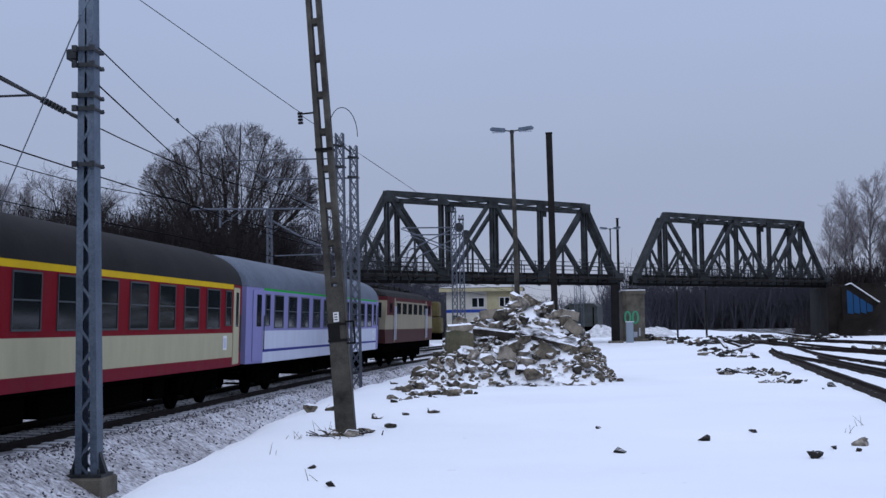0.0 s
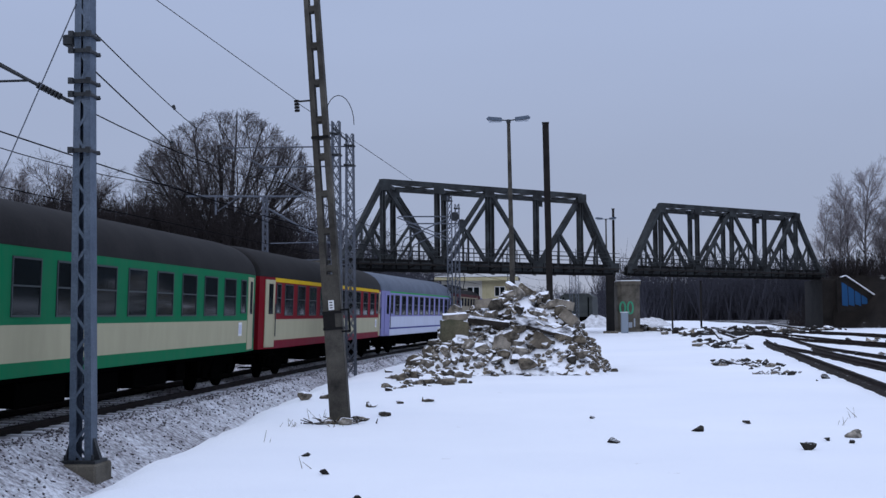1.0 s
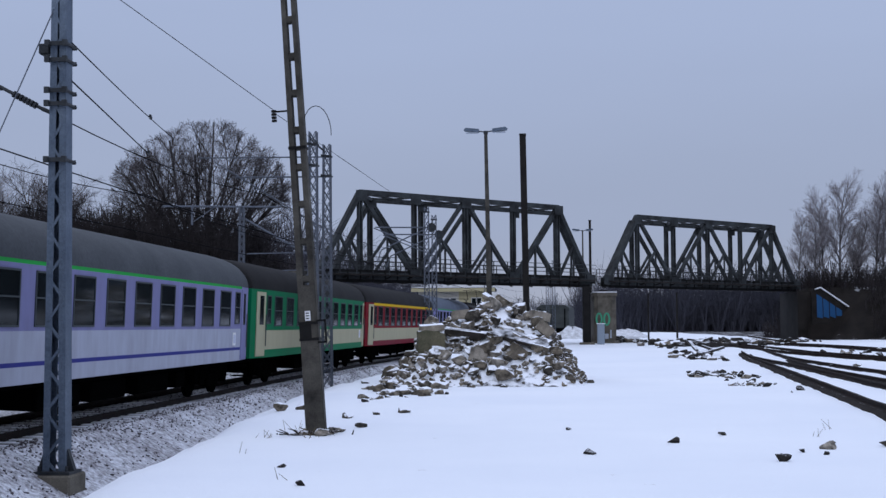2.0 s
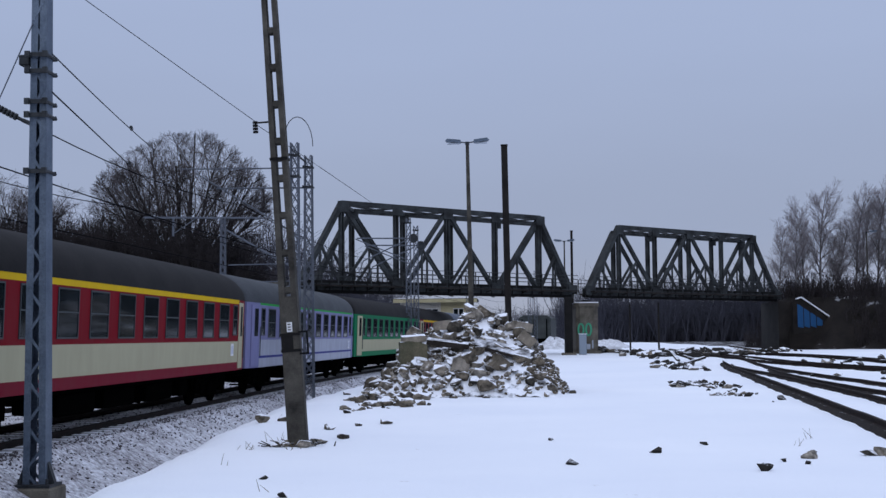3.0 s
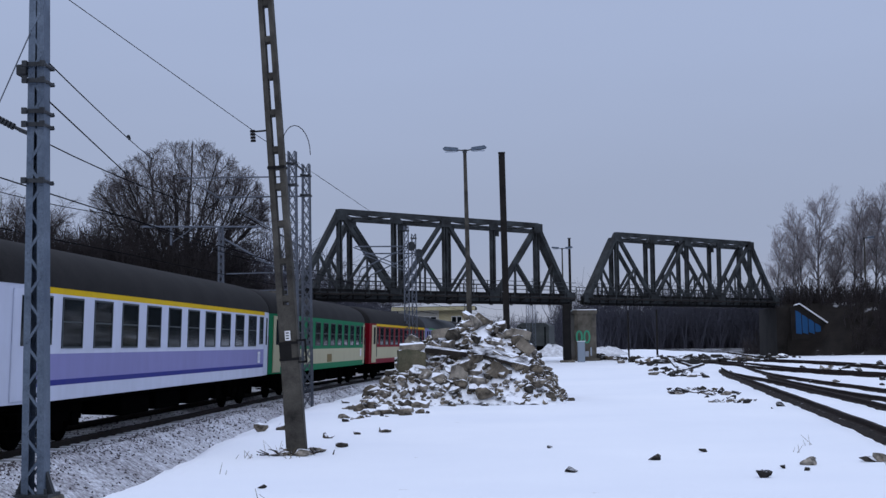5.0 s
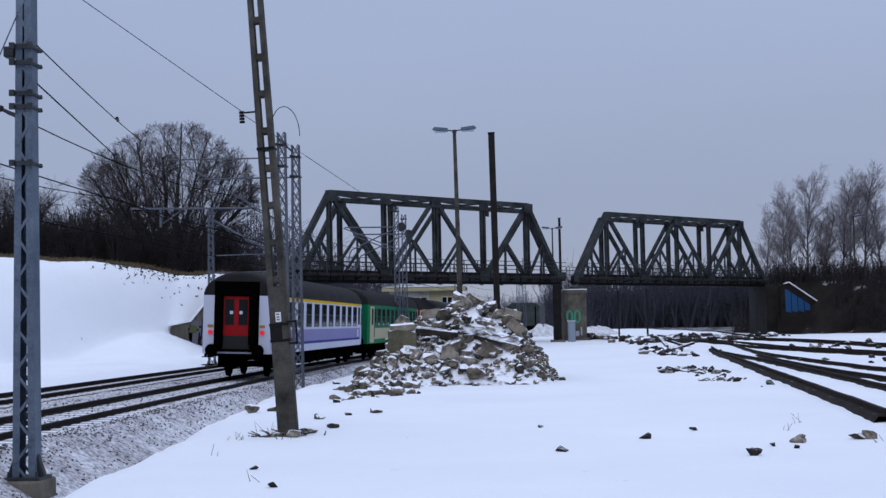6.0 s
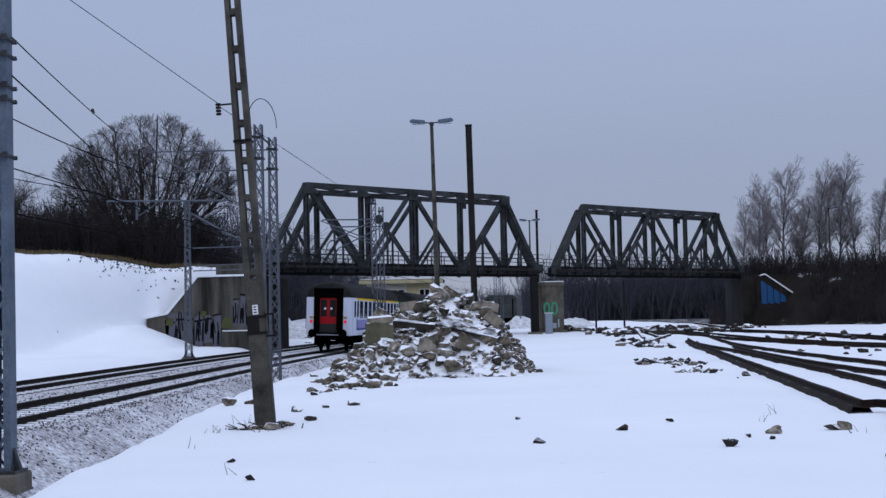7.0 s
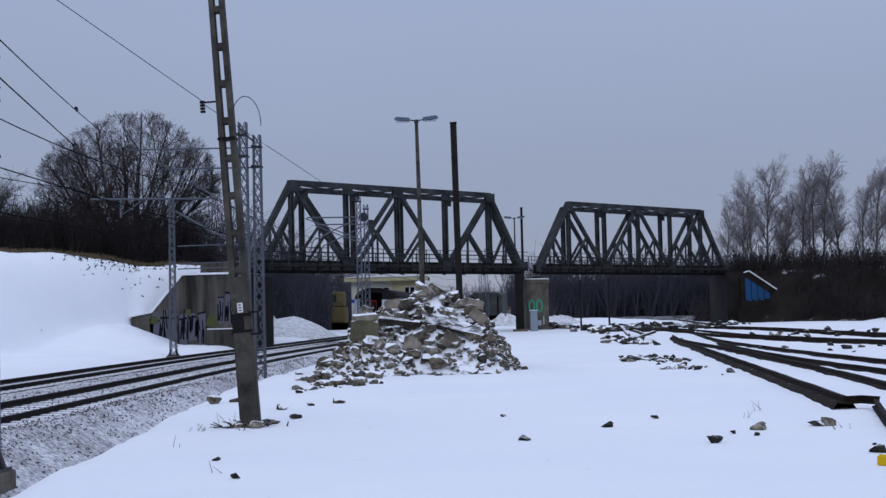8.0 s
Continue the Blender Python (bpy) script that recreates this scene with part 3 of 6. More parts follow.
def build_pier():
    r = root("bridge_pier", pose(5.75, 113.0, 0), "stained concrete bridge pier with green graffiti", "bridge pier")
    pts = [(-0.93, 0.3), (-0.6, 0.0), (0.6, 0.0), (0.93, 0.3), (0.93, 7.0), (-0.93, 7.0)]
    part("shaft", prism(B(), pts, "z", -0.3, 4.3), M_CONC, r)
    part("cap", prism(B(), [(a * 1.1, b - 0.1) for a, b in pts], "z", 4.3, 4.6), M_CONC, r)
    part("snow_cap", prism(B(), [(a * 1.08, b - 0.06) for a, b in pts], "z", 4.6, 4.68), M_SNOWCAP, r)
    part("plinth", prism(B(), [(a * 1.25, b * 1.05 - 0.25) for a, b in pts], "z", -0.3, 0.55), M_CONC, r)
    part("bearing", box(B(), -0.4, 0.4, 0.8, 4.6, 4.6, 4.84), M_STEEL_DARK, r)
    for cx in (-0.52, 0.12):
        g = B()
        ring = [(cx + 0.22 * math.cos(k * 0.4488), 2.35 + 0.5 * math.sin(k * 0.4488)) for k in range(14)]
        for k in range(14):
            (x0, z0), (x1, z1) = ring[k], ring[(k + 1) % 14]
            beam(g, (x0, -0.012, z0), (x1, -0.012, z1), 0.15, 0.02, (0, 1, 0))
        part("graffiti", g, M_SPRAY_GREEN, r, "bright green spray-painted loops")
    g = B()
    for x, z, w, h in ((-0.45, 1.0, 0.35, 0.5), (0.1, 0.9, 0.3, 0.45), (0.45, 1.1, 0.12, 0.7)):
        box(g, x - w / 2, x + w / 2, -0.014, -0.004, z - h / 2, z + h / 2)
    part("faded_lettering", g, M_SPRAY_WHITE, r)
    c = root("relay_cabinet", pose(5.2, 109.6, 0.2), "pale blue-grey steel relay cabinet beside the pier", "cabinet")
    part("housing", box(B(), -0.3, 0.3, -0.22, 0.22, 0.0, 1.75, bevel=0.03), M_CABINET, c)
    part("door", box(B(), -0.26, 0.26, -0.245, -0.222, 0.1, 1.6, bevel=0.006), M_CABINET, c)
    part("cap", box(B(), -0.34, 0.34, -0.26, 0.26, 1.75, 1.8), M_SNOWCAP, c)
    k = root("support_column", pose(4.05, 109.2, 0), "dark steel support column under the bridge", "column")
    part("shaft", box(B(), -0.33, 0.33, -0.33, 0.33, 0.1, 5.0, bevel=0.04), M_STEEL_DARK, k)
    part("base", box(B(), -0.6, 0.6, -0.6, 0.6, -0.2, 0.45, bevel=0.05), M_CONC, k)


build_pier()


def spray_letters(parent, y, x0, x1, z0, n, seed):
    """A row of tall sprayed letters: pale bodies with dark uprights and drips."""
    rng = random.Random(seed)
    w = (x1 - x0) / n
    for k in range(n):
        a, h = x0 + w * k, rng.uniform(1.9, 2.5)
        b = z0 + rng.uniform(0.0, 0.25)
        shape = [(a + 0.04 * w, b), (a + w * rng.uniform(0.8, 0.95), b + rng.uniform(0, 0.2)), (a + w * rng.uniform(0.75, 0.98), b + h * 0.93), (a + w * 0.45, b + h * rng.uniform(0.9, 1.02)), (a + w * 0.06, b + h * 0.85)]
        let = part("graffiti_letter", prism(B(), shape, "y", y - 0.006, y - 0.002), M_SPRAY_MAUVE, parent, "pale mauve sprayed letter with dark outline")
        for _ in range(6):
            x, za = a + w * rng.uniform(0.02, 0.98), b + h * rng.uniform(0.0, 0.45)
            part("outline", beam(B(), (x, y - 0.01, za), (x + rng.uniform(-0.12, 0.12), y - 0.01, za + h * rng.uniform(0.3, 0.6)), rng.uniform(0.05, 0.15), 0.008, (0, 1, 0)), M_SPRAY_BLACK, let)
        z = b + h * rng.uniform(0.55, 0.95)
        part("outline", beam(B(), (a, y - 0.012, z), (a + w * 0.9, y - 0.012, z + rng.uniform(-0.15, 0.15)), rng.uniform(0.07, 0.16), 0.008, (0, 1, 0)), M_SPRAY_BLACK, let)


def build_abutments():
    r = root("bridge_abutment", pose(0, 0, 0), "stained concrete abutment with sloping wing wall and graffiti", "abutment")
    part("breast_wall", prism(B(), [(-15.5, 92.4), (-15.5, 104.0), (-19.0, 104.0), (-19.0, 92.4)], "z", -0.8, DECK_LOW - 0.02), M_CONC_STREAK, r)
    part("back_wall", prism(B(), [(-16.6, 93.4), (-16.6, 99.0), (-19.0, 99.0), (-19.0, 93.4)], "z", DECK_LOW - 0.02, DECK_TOP), M_CONC_STREAK, r)
    part("wing_wall", prism(B(), [(-19.0, -0.8), (-19.0, 4.95), (-20.1, 4.95), (-22.25, 2.4), (-23.7, 2.1), (-23.7, -0.8)], "y", 92.4, 93.3), M_CONC_STREAK, r, "graffiti-covered concrete wing wall")
    part("coping", prism(B(), [(-15.4, 4.98), (-15.4, 5.12), (-20.15, 5.12), (-22.3, 2.55), (-23.8, 2.22), (-23.8, 2.12), (-22.2, 2.42), (-20.05, 4.98)], "y", 92.25, 93.35), M_SNOWCAP, r, "snow lying on the coping")
    # thin dark sheet: the shade under the span, put into the wall's colour
    part("track_side_shade", prism(B(), [(-15.5, 92.45), (-15.43, 92.45), (-15.43, 103.9), (-15.5, 103.9)], "z", -0.8, DECK_LOW - 0.06), M_CONC_DARK, r, "face beside the track, painted dark for shade under the bridge")
    part("footing", prism(B(), [(-18.3, 91.7), (-15.7, 91.7), (-15.7, 92.38), (-18.3, 92.38)], "z", -0.8, 1.15), M_CONC_STREAK, r)
    part("footing_snow", prism(B(), [(-18.25, 91.72), (-15.75, 91.72), (-15.75, 92.38), (-18.25, 92.38)], "z", 1.154, 1.22), M_SNOWCAP, r)
    spray_letters(r, 92.4, -22.3, -18.4, 0.1, 6, 5)
    spray_letters(r, 92.4, -17.6, -16.6, 1.25, 2, 8)
    for x, z, s in ((-22.1, 1.9, 0.3), (-19.7, 2.4, 0.22), (-18.1, 1.75, 0.4), (-20.7, 0.5, 0.2)):
        part("graffiti", prism(B(), [(x - s, z - s * 0.8), (x + s * 0.8, z - s), (x + s, z + s * 0.7), (x - s * 0.4, z + s)], "y", 92.38, 92.385), M_SPRAY_LIME, r, "dull yellow-green sprayed patch")
    r = root("bridge_abutment", pose(0, 0, 0), "dark concrete abutment with blue graffiti and snowy coping", "abutment")
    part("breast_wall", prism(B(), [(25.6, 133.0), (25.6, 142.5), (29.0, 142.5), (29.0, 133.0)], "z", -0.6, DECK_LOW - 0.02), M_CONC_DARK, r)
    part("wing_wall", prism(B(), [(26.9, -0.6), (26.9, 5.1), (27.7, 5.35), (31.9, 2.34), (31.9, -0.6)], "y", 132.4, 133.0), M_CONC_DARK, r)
    part("coping", prism(B(), [(27.3, 5.3), (27.75, 5.45), (32.0, 2.45), (31.9, 2.35), (27.73, 5.36), (27.3, 5.22)], "y", 132.2, 133.1), M_SNOWCAP, r)
    for k in range(4):
        x = 27.35 + 0.62 * k
        top = 4.75 - 0.42 * k
        part("graffiti_letter", prism(B(), [(x, 2.5 + 0.05 * k), (x + 0.55, 2.4), (x + 0.52, top - 0.35), (x + 0.2, top - 0.1), (x - 0.02, top)], "y", 132.386, 132.396), M_SPRAY_BLUE, r, "faded blue sprayed letter")


build_abutments()


# ---------------------------------------------------------------- the train
ROOF_OUT = [(1.41, 3.10), (1.40, 3.22), (1.36, 3.36), (1.27, 3.52), (1.12, 3.68), (0.9, 3.82), (0.6, 3.94), (0.3, 4.01), (0.0, 4.03)]
ROOF_OUT = ROOF_OUT + [(-x, z) for x, z in ROOF_OUT[-2::-1]]


def wheelset(bm, y):
    for x in (-0.75, 0.75):
        tube(bm, [(x - 0.065, y, 0.46), (x + 0.065, y, 0.46)], 0.46, 18)
    tube(bm, [(-0.9, y, 0.46), (0.9, y, 0.46)], 0.08, 8)


def bogie(parent, y, label=""):
    b = part("bogie", beam(B(), (0, y - 0.3, 0.72), (0, y + 0.3, 0.72), 2.2, 0.25), M_BLACK, parent, label)
    for x in (-1.0, 1.0):
        fr = B()
        box(fr, x - 0.08, x + 0.08, y - 1.75, y + 1.75, 0.45, 0.8)
        box(fr, x - 0.12, x + 0.12, y - 0.55, y + 0.55, 0.26, 0.62)
        for dy in (-1.25, 1.25):
            box(fr, x - 0.14, x + 0.14, y + dy - 0.2, y + dy + 0.2, 0.34, 0.6)
            tube(fr, [(x, y + dy - 0.32, 0.42), (x, y + dy - 0.32, 0.72)], 0.09, 8)
            tube(fr, [(x, y + dy + 0.32, 0.42), (x, y + dy + 0.32, 0.72)], 0.09, 8)
        part("side_frame", fr, M_BLACK, b)
    for dy in (-1.25, 1.25):
        w = B()
        wheelset(w, y + dy)
        part("wheelset", w, M_BLACK, b)


def build_coach(label, roof, bands, end_mat, door_mat, tail=False):
    """bands: from the sole bar up, (top height, material)."""
    c = root("passenger_coach", Matrix.Identity(4), label, "train coach", "coaches of the train")
    L, E = 11.93, 10.5                                  # half length, and where the ends draw in
    mats = [b[1] for b in bands] + [end_mat]
    bm = B()
    z0 = 0.93
    zs = [z0] + [b[0] for b in bands]
    # side walls with recessed ends, band by band
    for i, (za, zb_) in enumerate(zip(zs, zs[1:])):
        for s in (-1, 1):
            q = [(1.41, -E, 1.41, E, i), (1.41, E, 1.27, L, len(bands)), (1.27, -L, 1.41, -E, len(bands))]
            for xa, ya, xb, yb, mi in q:
                v = [bm.verts.new(p) for p in ((s * xa, ya, za), (s * xb, yb, za), (s * xb, yb, zb_), (s * xa, ya, zb_))]
                f = bm.faces.new(v if s > 0 else v[::-1])
                f.material_index = mi
    for y, s in ((-L, -1), (L, 1)):
        v = [bm.verts.new(p) for p in ((-1.27, y, z0), (1.27, y, z0), (1.27, y, 3.1), (-1.27, y, 3.1))]
        bm.faces.new(v if s < 0 else v[::-1]).material_index = len(bands)
    v = [bm.verts.new(p) for p in ((-1.41, -E, z0), (-1.27, -L, z0), (1.27, -L, z0), (1.41, -E, z0), (1.41, E, z0), (1.27, L, z0), (-1.27, L, z0), (-1.41, E, z0))]
    bm.faces.new(v)
    part("body", bm, mats, c)
    bm, rings = B(), []
    for y, k, kz in ((-L, 0.9, 0.0), (-L + 0.12, 0.915, 0.6), (-L + 0.45, 0.94, 0.92), (-E, 1.004, 1.0), (0, 1.004, 1.0), (E, 1.004, 1.0), (L - 0.45, 0.94, 0.92), (L - 0.12, 0.915, 0.6), (L, 0.9, 0.0)):
        top = 0.78 + 0.22 * kz
        rings.append([bm.verts.new((x * k, y, 3.1 + (z - 3.1) * top)) for x, z in ROOF_OUT])
    for r0, r1 in zip(rings, rings[1:]):
        for i in range(len(ROOF_OUT) - 1):
            bm.faces.new((r0[i], r0[i + 1], r1[i + 1], r1[i]))
    bm.faces.new(rings[0]), bm.faces.new(rings[-1][::-1])
    bmesh.ops.recalc_face_normals(bm, faces=bm.faces[:])
    part("roof", bm, roof, c, smooth=True)
    # windows: frame with two panes, the upper one sliding
    def window(s, y, w, zb, zt):
        f = B()
        x0, x1 = (1.405, 1.432) if s > 0 else (-1.432, -1.405)
        box(f, x0, x1, y - w / 2, y + w / 2, zb, zb + 0.035)
        box(f, x0, x1, y - w / 2, y + w / 2, zt - 0.035, zt)
        box(f, x0, x1, y - w / 2, y - w / 2 + 0.035, zb + 0.035, zt - 0.035)
        box(f, x0, x1, y + w / 2 - 0.035, y + w / 2, zb + 0.035, zt - 0.035)
        zm = zb + (zt - zb) * 0.52
        box(f, x0, x1, y - w / 2 + 0.035, y + w / 2 - 0.035, zm - 0.015, zm + 0.015)
        wo = part("window", f, M_FRAME, c)
        for a, b in ((zb + 0.035, zm - 0.015), (zm + 0.015, zt - 0.035)):
            g = B()
            box(g, 1.407 * s - 0.002, 1.407 * s + 0.01 * s, y - w / 2 + 0.035, y + w / 2 - 0.035, a, b)
            bmesh.ops.recalc_face_normals(g, faces=g.faces[:])
            part("pane", g, M_GLASS, wo)
    for s in (1, -1) if tail else (1,):
        for k in range(10):
            window(s, (k - 4.5) * 1.9, 1.2, 1.93, 2.93)
        for y in (-10.0, 10.0):
            window(s, y, 0.58, 2.0, 2.93)
    for s in (1, -1) if tail else (1,):
        for y in (-10.98, 10.98):
            x = 1.368 * s
            dl = B()
            box(dl, -0.012, 0.022, -0.45, 0.45, 0.98, 3.02, bevel=0.01)
            d = part("door", dl, door_mat, c)
            d.matrix_local = pose(x, y, 0, 0, 0, (5 if y > 0 else -5) * s + (0 if s > 0 else 180))
            gl = B()
            box(gl, 0.022, 0.03, -0.16, 0.24, 1.98, 2.9, bevel=0.004)
            part("door_glass", gl, M_GLASS, d)
            hb = B()
            tube(hb, [(0.06, 0.41, 1.3), (0.06, 0.41, 2.3)], 0.018, 6)
            part("grab_rail", hb, M_FRAME, d)
            for z in (0.45, 0.75):
                part("step", box(B(), -0.25, 0.12, -0.3, 0.3, z, z + 0.03), M_BLACK, d)
    uf = B()
    box(uf, -1.2, 1.2, -L, L, 0.82, 0.925)
    for y0, y1, x0, x1 in ((-4.6, -2.4, 0.3, 1.25), (-1.9, 0.4, -1.2, -0.4), (-1.6, 0.6, 0.5, 1.2), (1.6, 3.9, 0.35, 1.2), (2.0, 4.5, -1.2, -0.5), (4.7, 5.4, 0.6, 1.2)):
        box(uf, x0, x1, y0, y1, 0.38, 0.82, bevel=0.03)
    tube(uf, [(0.4, -4.5, 0.6), (0.4, 5.0, 0.6)], 0.05, 6)
    part("underframe", uf, M_BLACK, c)
    for y in (-8.6, 8.6):
        bogie(c, y)
    for s in (-1, 1):
        for x in (-0.87, 0.87):
            bf = B()
            tube(bf, [(x, s * L, 1.05), (x, s * (L + 0.22), 1.05)], 0.09, 10)
            tube(bf, [(x, s * (L + 0.22), 1.05), (x, s * (L + 0.27), 1.05)], 0.24, 14)
            part("buffer", bf, M_BLACK, c)
        gw = B()
        for x in (-0.62, 0.62):
            tube(gw, [(x, s * (L + 0.12), 1.25), (x, s * (L + 0.12), 3.2)], 0.14, 10)
        tube(gw, [(-0.62, s * (L + 0.12), 3.2), (0.62, s * (L + 0.12), 3.2)], 0.14, 10)
        part("gangway_bellows", gw, M_BLACK, c)
    if tail:
        ed = B()
        box(ed, -0.5, 0.5, -L - 0.06, -L - 0.02, 1.1, 3.1, bevel=0.01)
        e = part("end_door", ed, M_REDDOOR, c, "closed bright red gangway doors")
        for x in (-0.26, 0.26):
            part("end_glass", box(B(), x - 0.17, x + 0.17, -L - 0.075, -L - 0.062, 2.0, 2.95, bevel=0.004), M_GLASS, e)
        part("kick_plate", box(B(), -0.5, 0.5, -L - 0.075, -L - 0.062, 1.1, 1.6), M_GREYPANEL, e, "dark grey kick plate")
        for x in (-0.2, 0.2):
            part("door_mark", box(B(), x * 0.9 - 0.06, x * 0.9 + 0.06, -L - 0.085, -L - 0.077, 2.4, 2.52), M_PALE, e)
        part("end_step", box(B(), -0.75, 0.75, -L - 0.3, -L - 0.03, 1.0, 1.1), M_BLACK, c)
        for x in (-0.68, 0.68):
            dk = B()
            box(dk, x - 0.17, x + 0.17, -L - 0.02, -L - 0.004, 1.0, 3.25)
            part("dark_surround", dk, M_BLACK, c)
        part("hood", box(B(), -0.85, 0.85, -L - 0.03, -L - 0.006, 3.25, 3.62), M_BLACK, c)
        for x in (-0.98, 0.98):
            t = B()
            tube(t, [(x, -L - 0.1, 1.72), (x, -L - 0.0, 1.72)], 0.085, 14)
            part("tail_lamp", t, M_TAIL, c, "lit red tail lamp")
            part("lamp_bracket", box(B(), x - 0.1, x + 0.1, -L - 0.03, -L + 0.02, 1.9, 2.0), M_OCHRE, c)
    pl = B()
    box(pl, 1.412, 1.42, 9.55, 9.9, 1.38, 1.75)
    bd = part("destination_board", pl, M_WHITE, c)
    part("board_mark", box(B(), 1.421, 1.425, 9.6, 9.85, 1.44, 1.69), M_PALE, bd)
    return c


def red_bands():
    return [(1.18, M_ROSE), (1.82, M_CREAM), (2.97, M_RED), (3.1, M_YELLOW)]


def green_bands():
    return [(1.18, M_GREEN), (1.80, M_CREAM), (3.1, M_GREEN)]


def dull_bands():
    return [(1.24, M_PALE_DULL), (1.32, M_NAVY), (1.86, M_PALE_DULL), (3.03, M_LILAC_DULL), (3.1, M_GREEN_STRIPE)]


def lilac_bands():
    return [(1.24, M_PALE), (1.32, M_NAVY), (1.86, M_PALE), (3.03, M_LILAC), (3.1, M_GREEN_STRIPE)]


def express_bands():
    return [(1.22, M_PALE), (1.33, M_NAVY), (1.83, M_LILAC), (2.98, M_PALE), (3.1, M_YELLOW)]


def build_loco():
    c = root("electric_locomotive", Matrix.Identity(4), "dark red, cream and brown electric locomotive heading the train", "locomotive")
    L = 7.6
    bm = B()
    bands = [(1.15, 1.8, 0), (1.8, 3.16, 1), (3.16, 3.35, 2)]
    def yend(z):
        return 7.35 + 0.25 * (z - 1.15) / 0.45 if z < 1.6 else 7.6 - 0.5 * (z - 1.6) / 1.75
    for za, zb, mi in bands:
        for s in (-1, 1):
            v = [bm.verts.new(p) for p in ((s * 1.45, -yend(za), za), (s * 1.45, yend(za), za), (s * 1.45, yend(zb), zb), (s * 1.45, -yend(zb), zb))]
            bm.faces.new(v if s > 0 else v[::-1]).material_index = mi
            v = [bm.verts.new(p) for p in ((-1.45, s * yend(za), za), (1.45, s * yend(za), za), (1.45, s * yend(zb), zb), (-1.45, s * yend(zb), zb))]
            bm.faces.new(v if s < 0 else v[::-1]).material_index = mi
    part("body", bm, [paint("brown_paint", (0.06, 0.022, 0.02)), M_CREAM_DULL, M_MAROON], c)
    bm, rings = B(), []
    for y, k in ((-7.1, 0.0), (-6.8, 0.7), (-6.0, 1.0), (6.0, 1.0), (6.8, 0.7), (7.1, 0.0)):
        rings.append([bm.verts.new((x, y, 3.35 + h * (0.25 + 0.75 * k))) for x, h in ((1.45, 0), (1.3, 0.2), (0.9, 0.36), (0, 0.45), (-0.9, 0.36), (-1.3, 0.2), (-1.45, 0))])
    for r0, r1 in zip(rings, rings[1:]):
        for i in range(6):
            bm.faces.new((r0[i], r0[i + 1], r1[i + 1], r1[i]))
    bm.faces.new(rings[0]), bm.faces.new(rings[-1][::-1])
    bmesh.ops.recalc_face_normals(bm, faces=bm.faces[:])
    part("roof", bm, M_ROOF_DARK, c)
    for k in range(6):
        y = -3.9 + 1.72 * k
        w = part("side_window", box(B(), 1.445, 1.465, y - 0.66, y + 0.66, 2.5, 3.12, bevel=0.01), M_CREAM_DULL, c)
        part("pane", box(B(), 1.465, 1.472, y - 0.58, y + 0.58, 2.54, 3.08), M_GLASS, w)
    for s in (-1, 1):
        y0, y1 = (-7.05, -5.1) if s < 0 else (5.5, 7.05)
        part("cab_panel", box(B(), 1.452, 1.462, y0, y1, 2.48, 3.33), M_MAROON, c, "dark red cab side above cream")
        part("cab_door_strip", box(B(), 1.452, 1.466, s * 5.0 - 0.14, s * 5.0 + 0.14, 1.2, 3.3), M_CREAM_DULL, c)
        for y in (s * 5.0 - 0.2, s * 5.0 + 0.2):
            part("handrail", tube(B(), [(1.5, y, 1.3), (1.5, y, 2.9)], 0.025, 6), M_PALE, c)
        w = part("cab_window", box(B(), 1.462, 1.48, s * 6.1 - 0.35, s * 6.1 + 0.35, 2.55, 3.1, bevel=0.006), M_MAROON, c)
        part("pane", box(B(), 1.48, 1.486, s * 6.1 - 0.29, s * 6.1 + 0.29, 2.6, 3.05), M_GLASS, w)
    for k in range(4):
        part("roof_box", box(B(), -0.5, 0.5, -2.8 + 1.6 * k, -1.7 + 1.6 * k, 3.72, 3.98, bevel=0.04), M_ROOF_DARK, c)
    for s in (-1, 1):
        for x in (-0.7, 0.7):
            bm = box(B(), x - 0.55, x + 0.55, -0.02, 0.02, 2.35, 3.05, bevel=0.01)
            part("windscreen", bm, M_GLASS, c).matrix_local = pose(0, s * 7.42, 0.0, 0, 0, 0)
        for x in (-0.87, 0.87):
            bf = B()
            tube(bf, [(x, s * 7.4, 1.05), (x, s * 7.9, 1.05)], 0.1, 10)
            tube(bf, [(x, s * 7.9, 1.05), (x, s * 7.96, 1.05)], 0.24, 14)
            part("buffer", bf, M_BLACK, c)
        bogie(c, s * 3.6)
    uf = box(B(), -1.35, 1.35, -7.3, 7.3, 0.75, 1.15)
    box(uf, -1.2, 1.2, -1.6, 1.6, 0.35, 0.75)
    part("underframe", uf, M_BLACK, c)
    for y, up in ((-4.6, 0.25), (4.6, 1.2)):
        bm = B()
        for x in (-0.5, 0.5):
            beam(bm, (x, y - 0.6, 3.85), (x * 0.9, y + 0.7, 3.9 + up * 0.5), 0.05, 0.05)
            beam(bm, (x * 0.9, y + 0.7, 3.9 + up * 0.5), (x * 0.9, y - 0.5, 3.95 + up), 0.05, 0.05)
        beam(bm, (-0.8, y - 0.5, 3.97 + up), (0.8, y - 0.5, 3.97 + up), 0.08, 0.05)
        box(bm, -0.7, 0.7, y - 0.8, y + 0.8, 3.78, 3.85)
        part("pantograph", bm, M_STEEL_DARK, c)
    return c


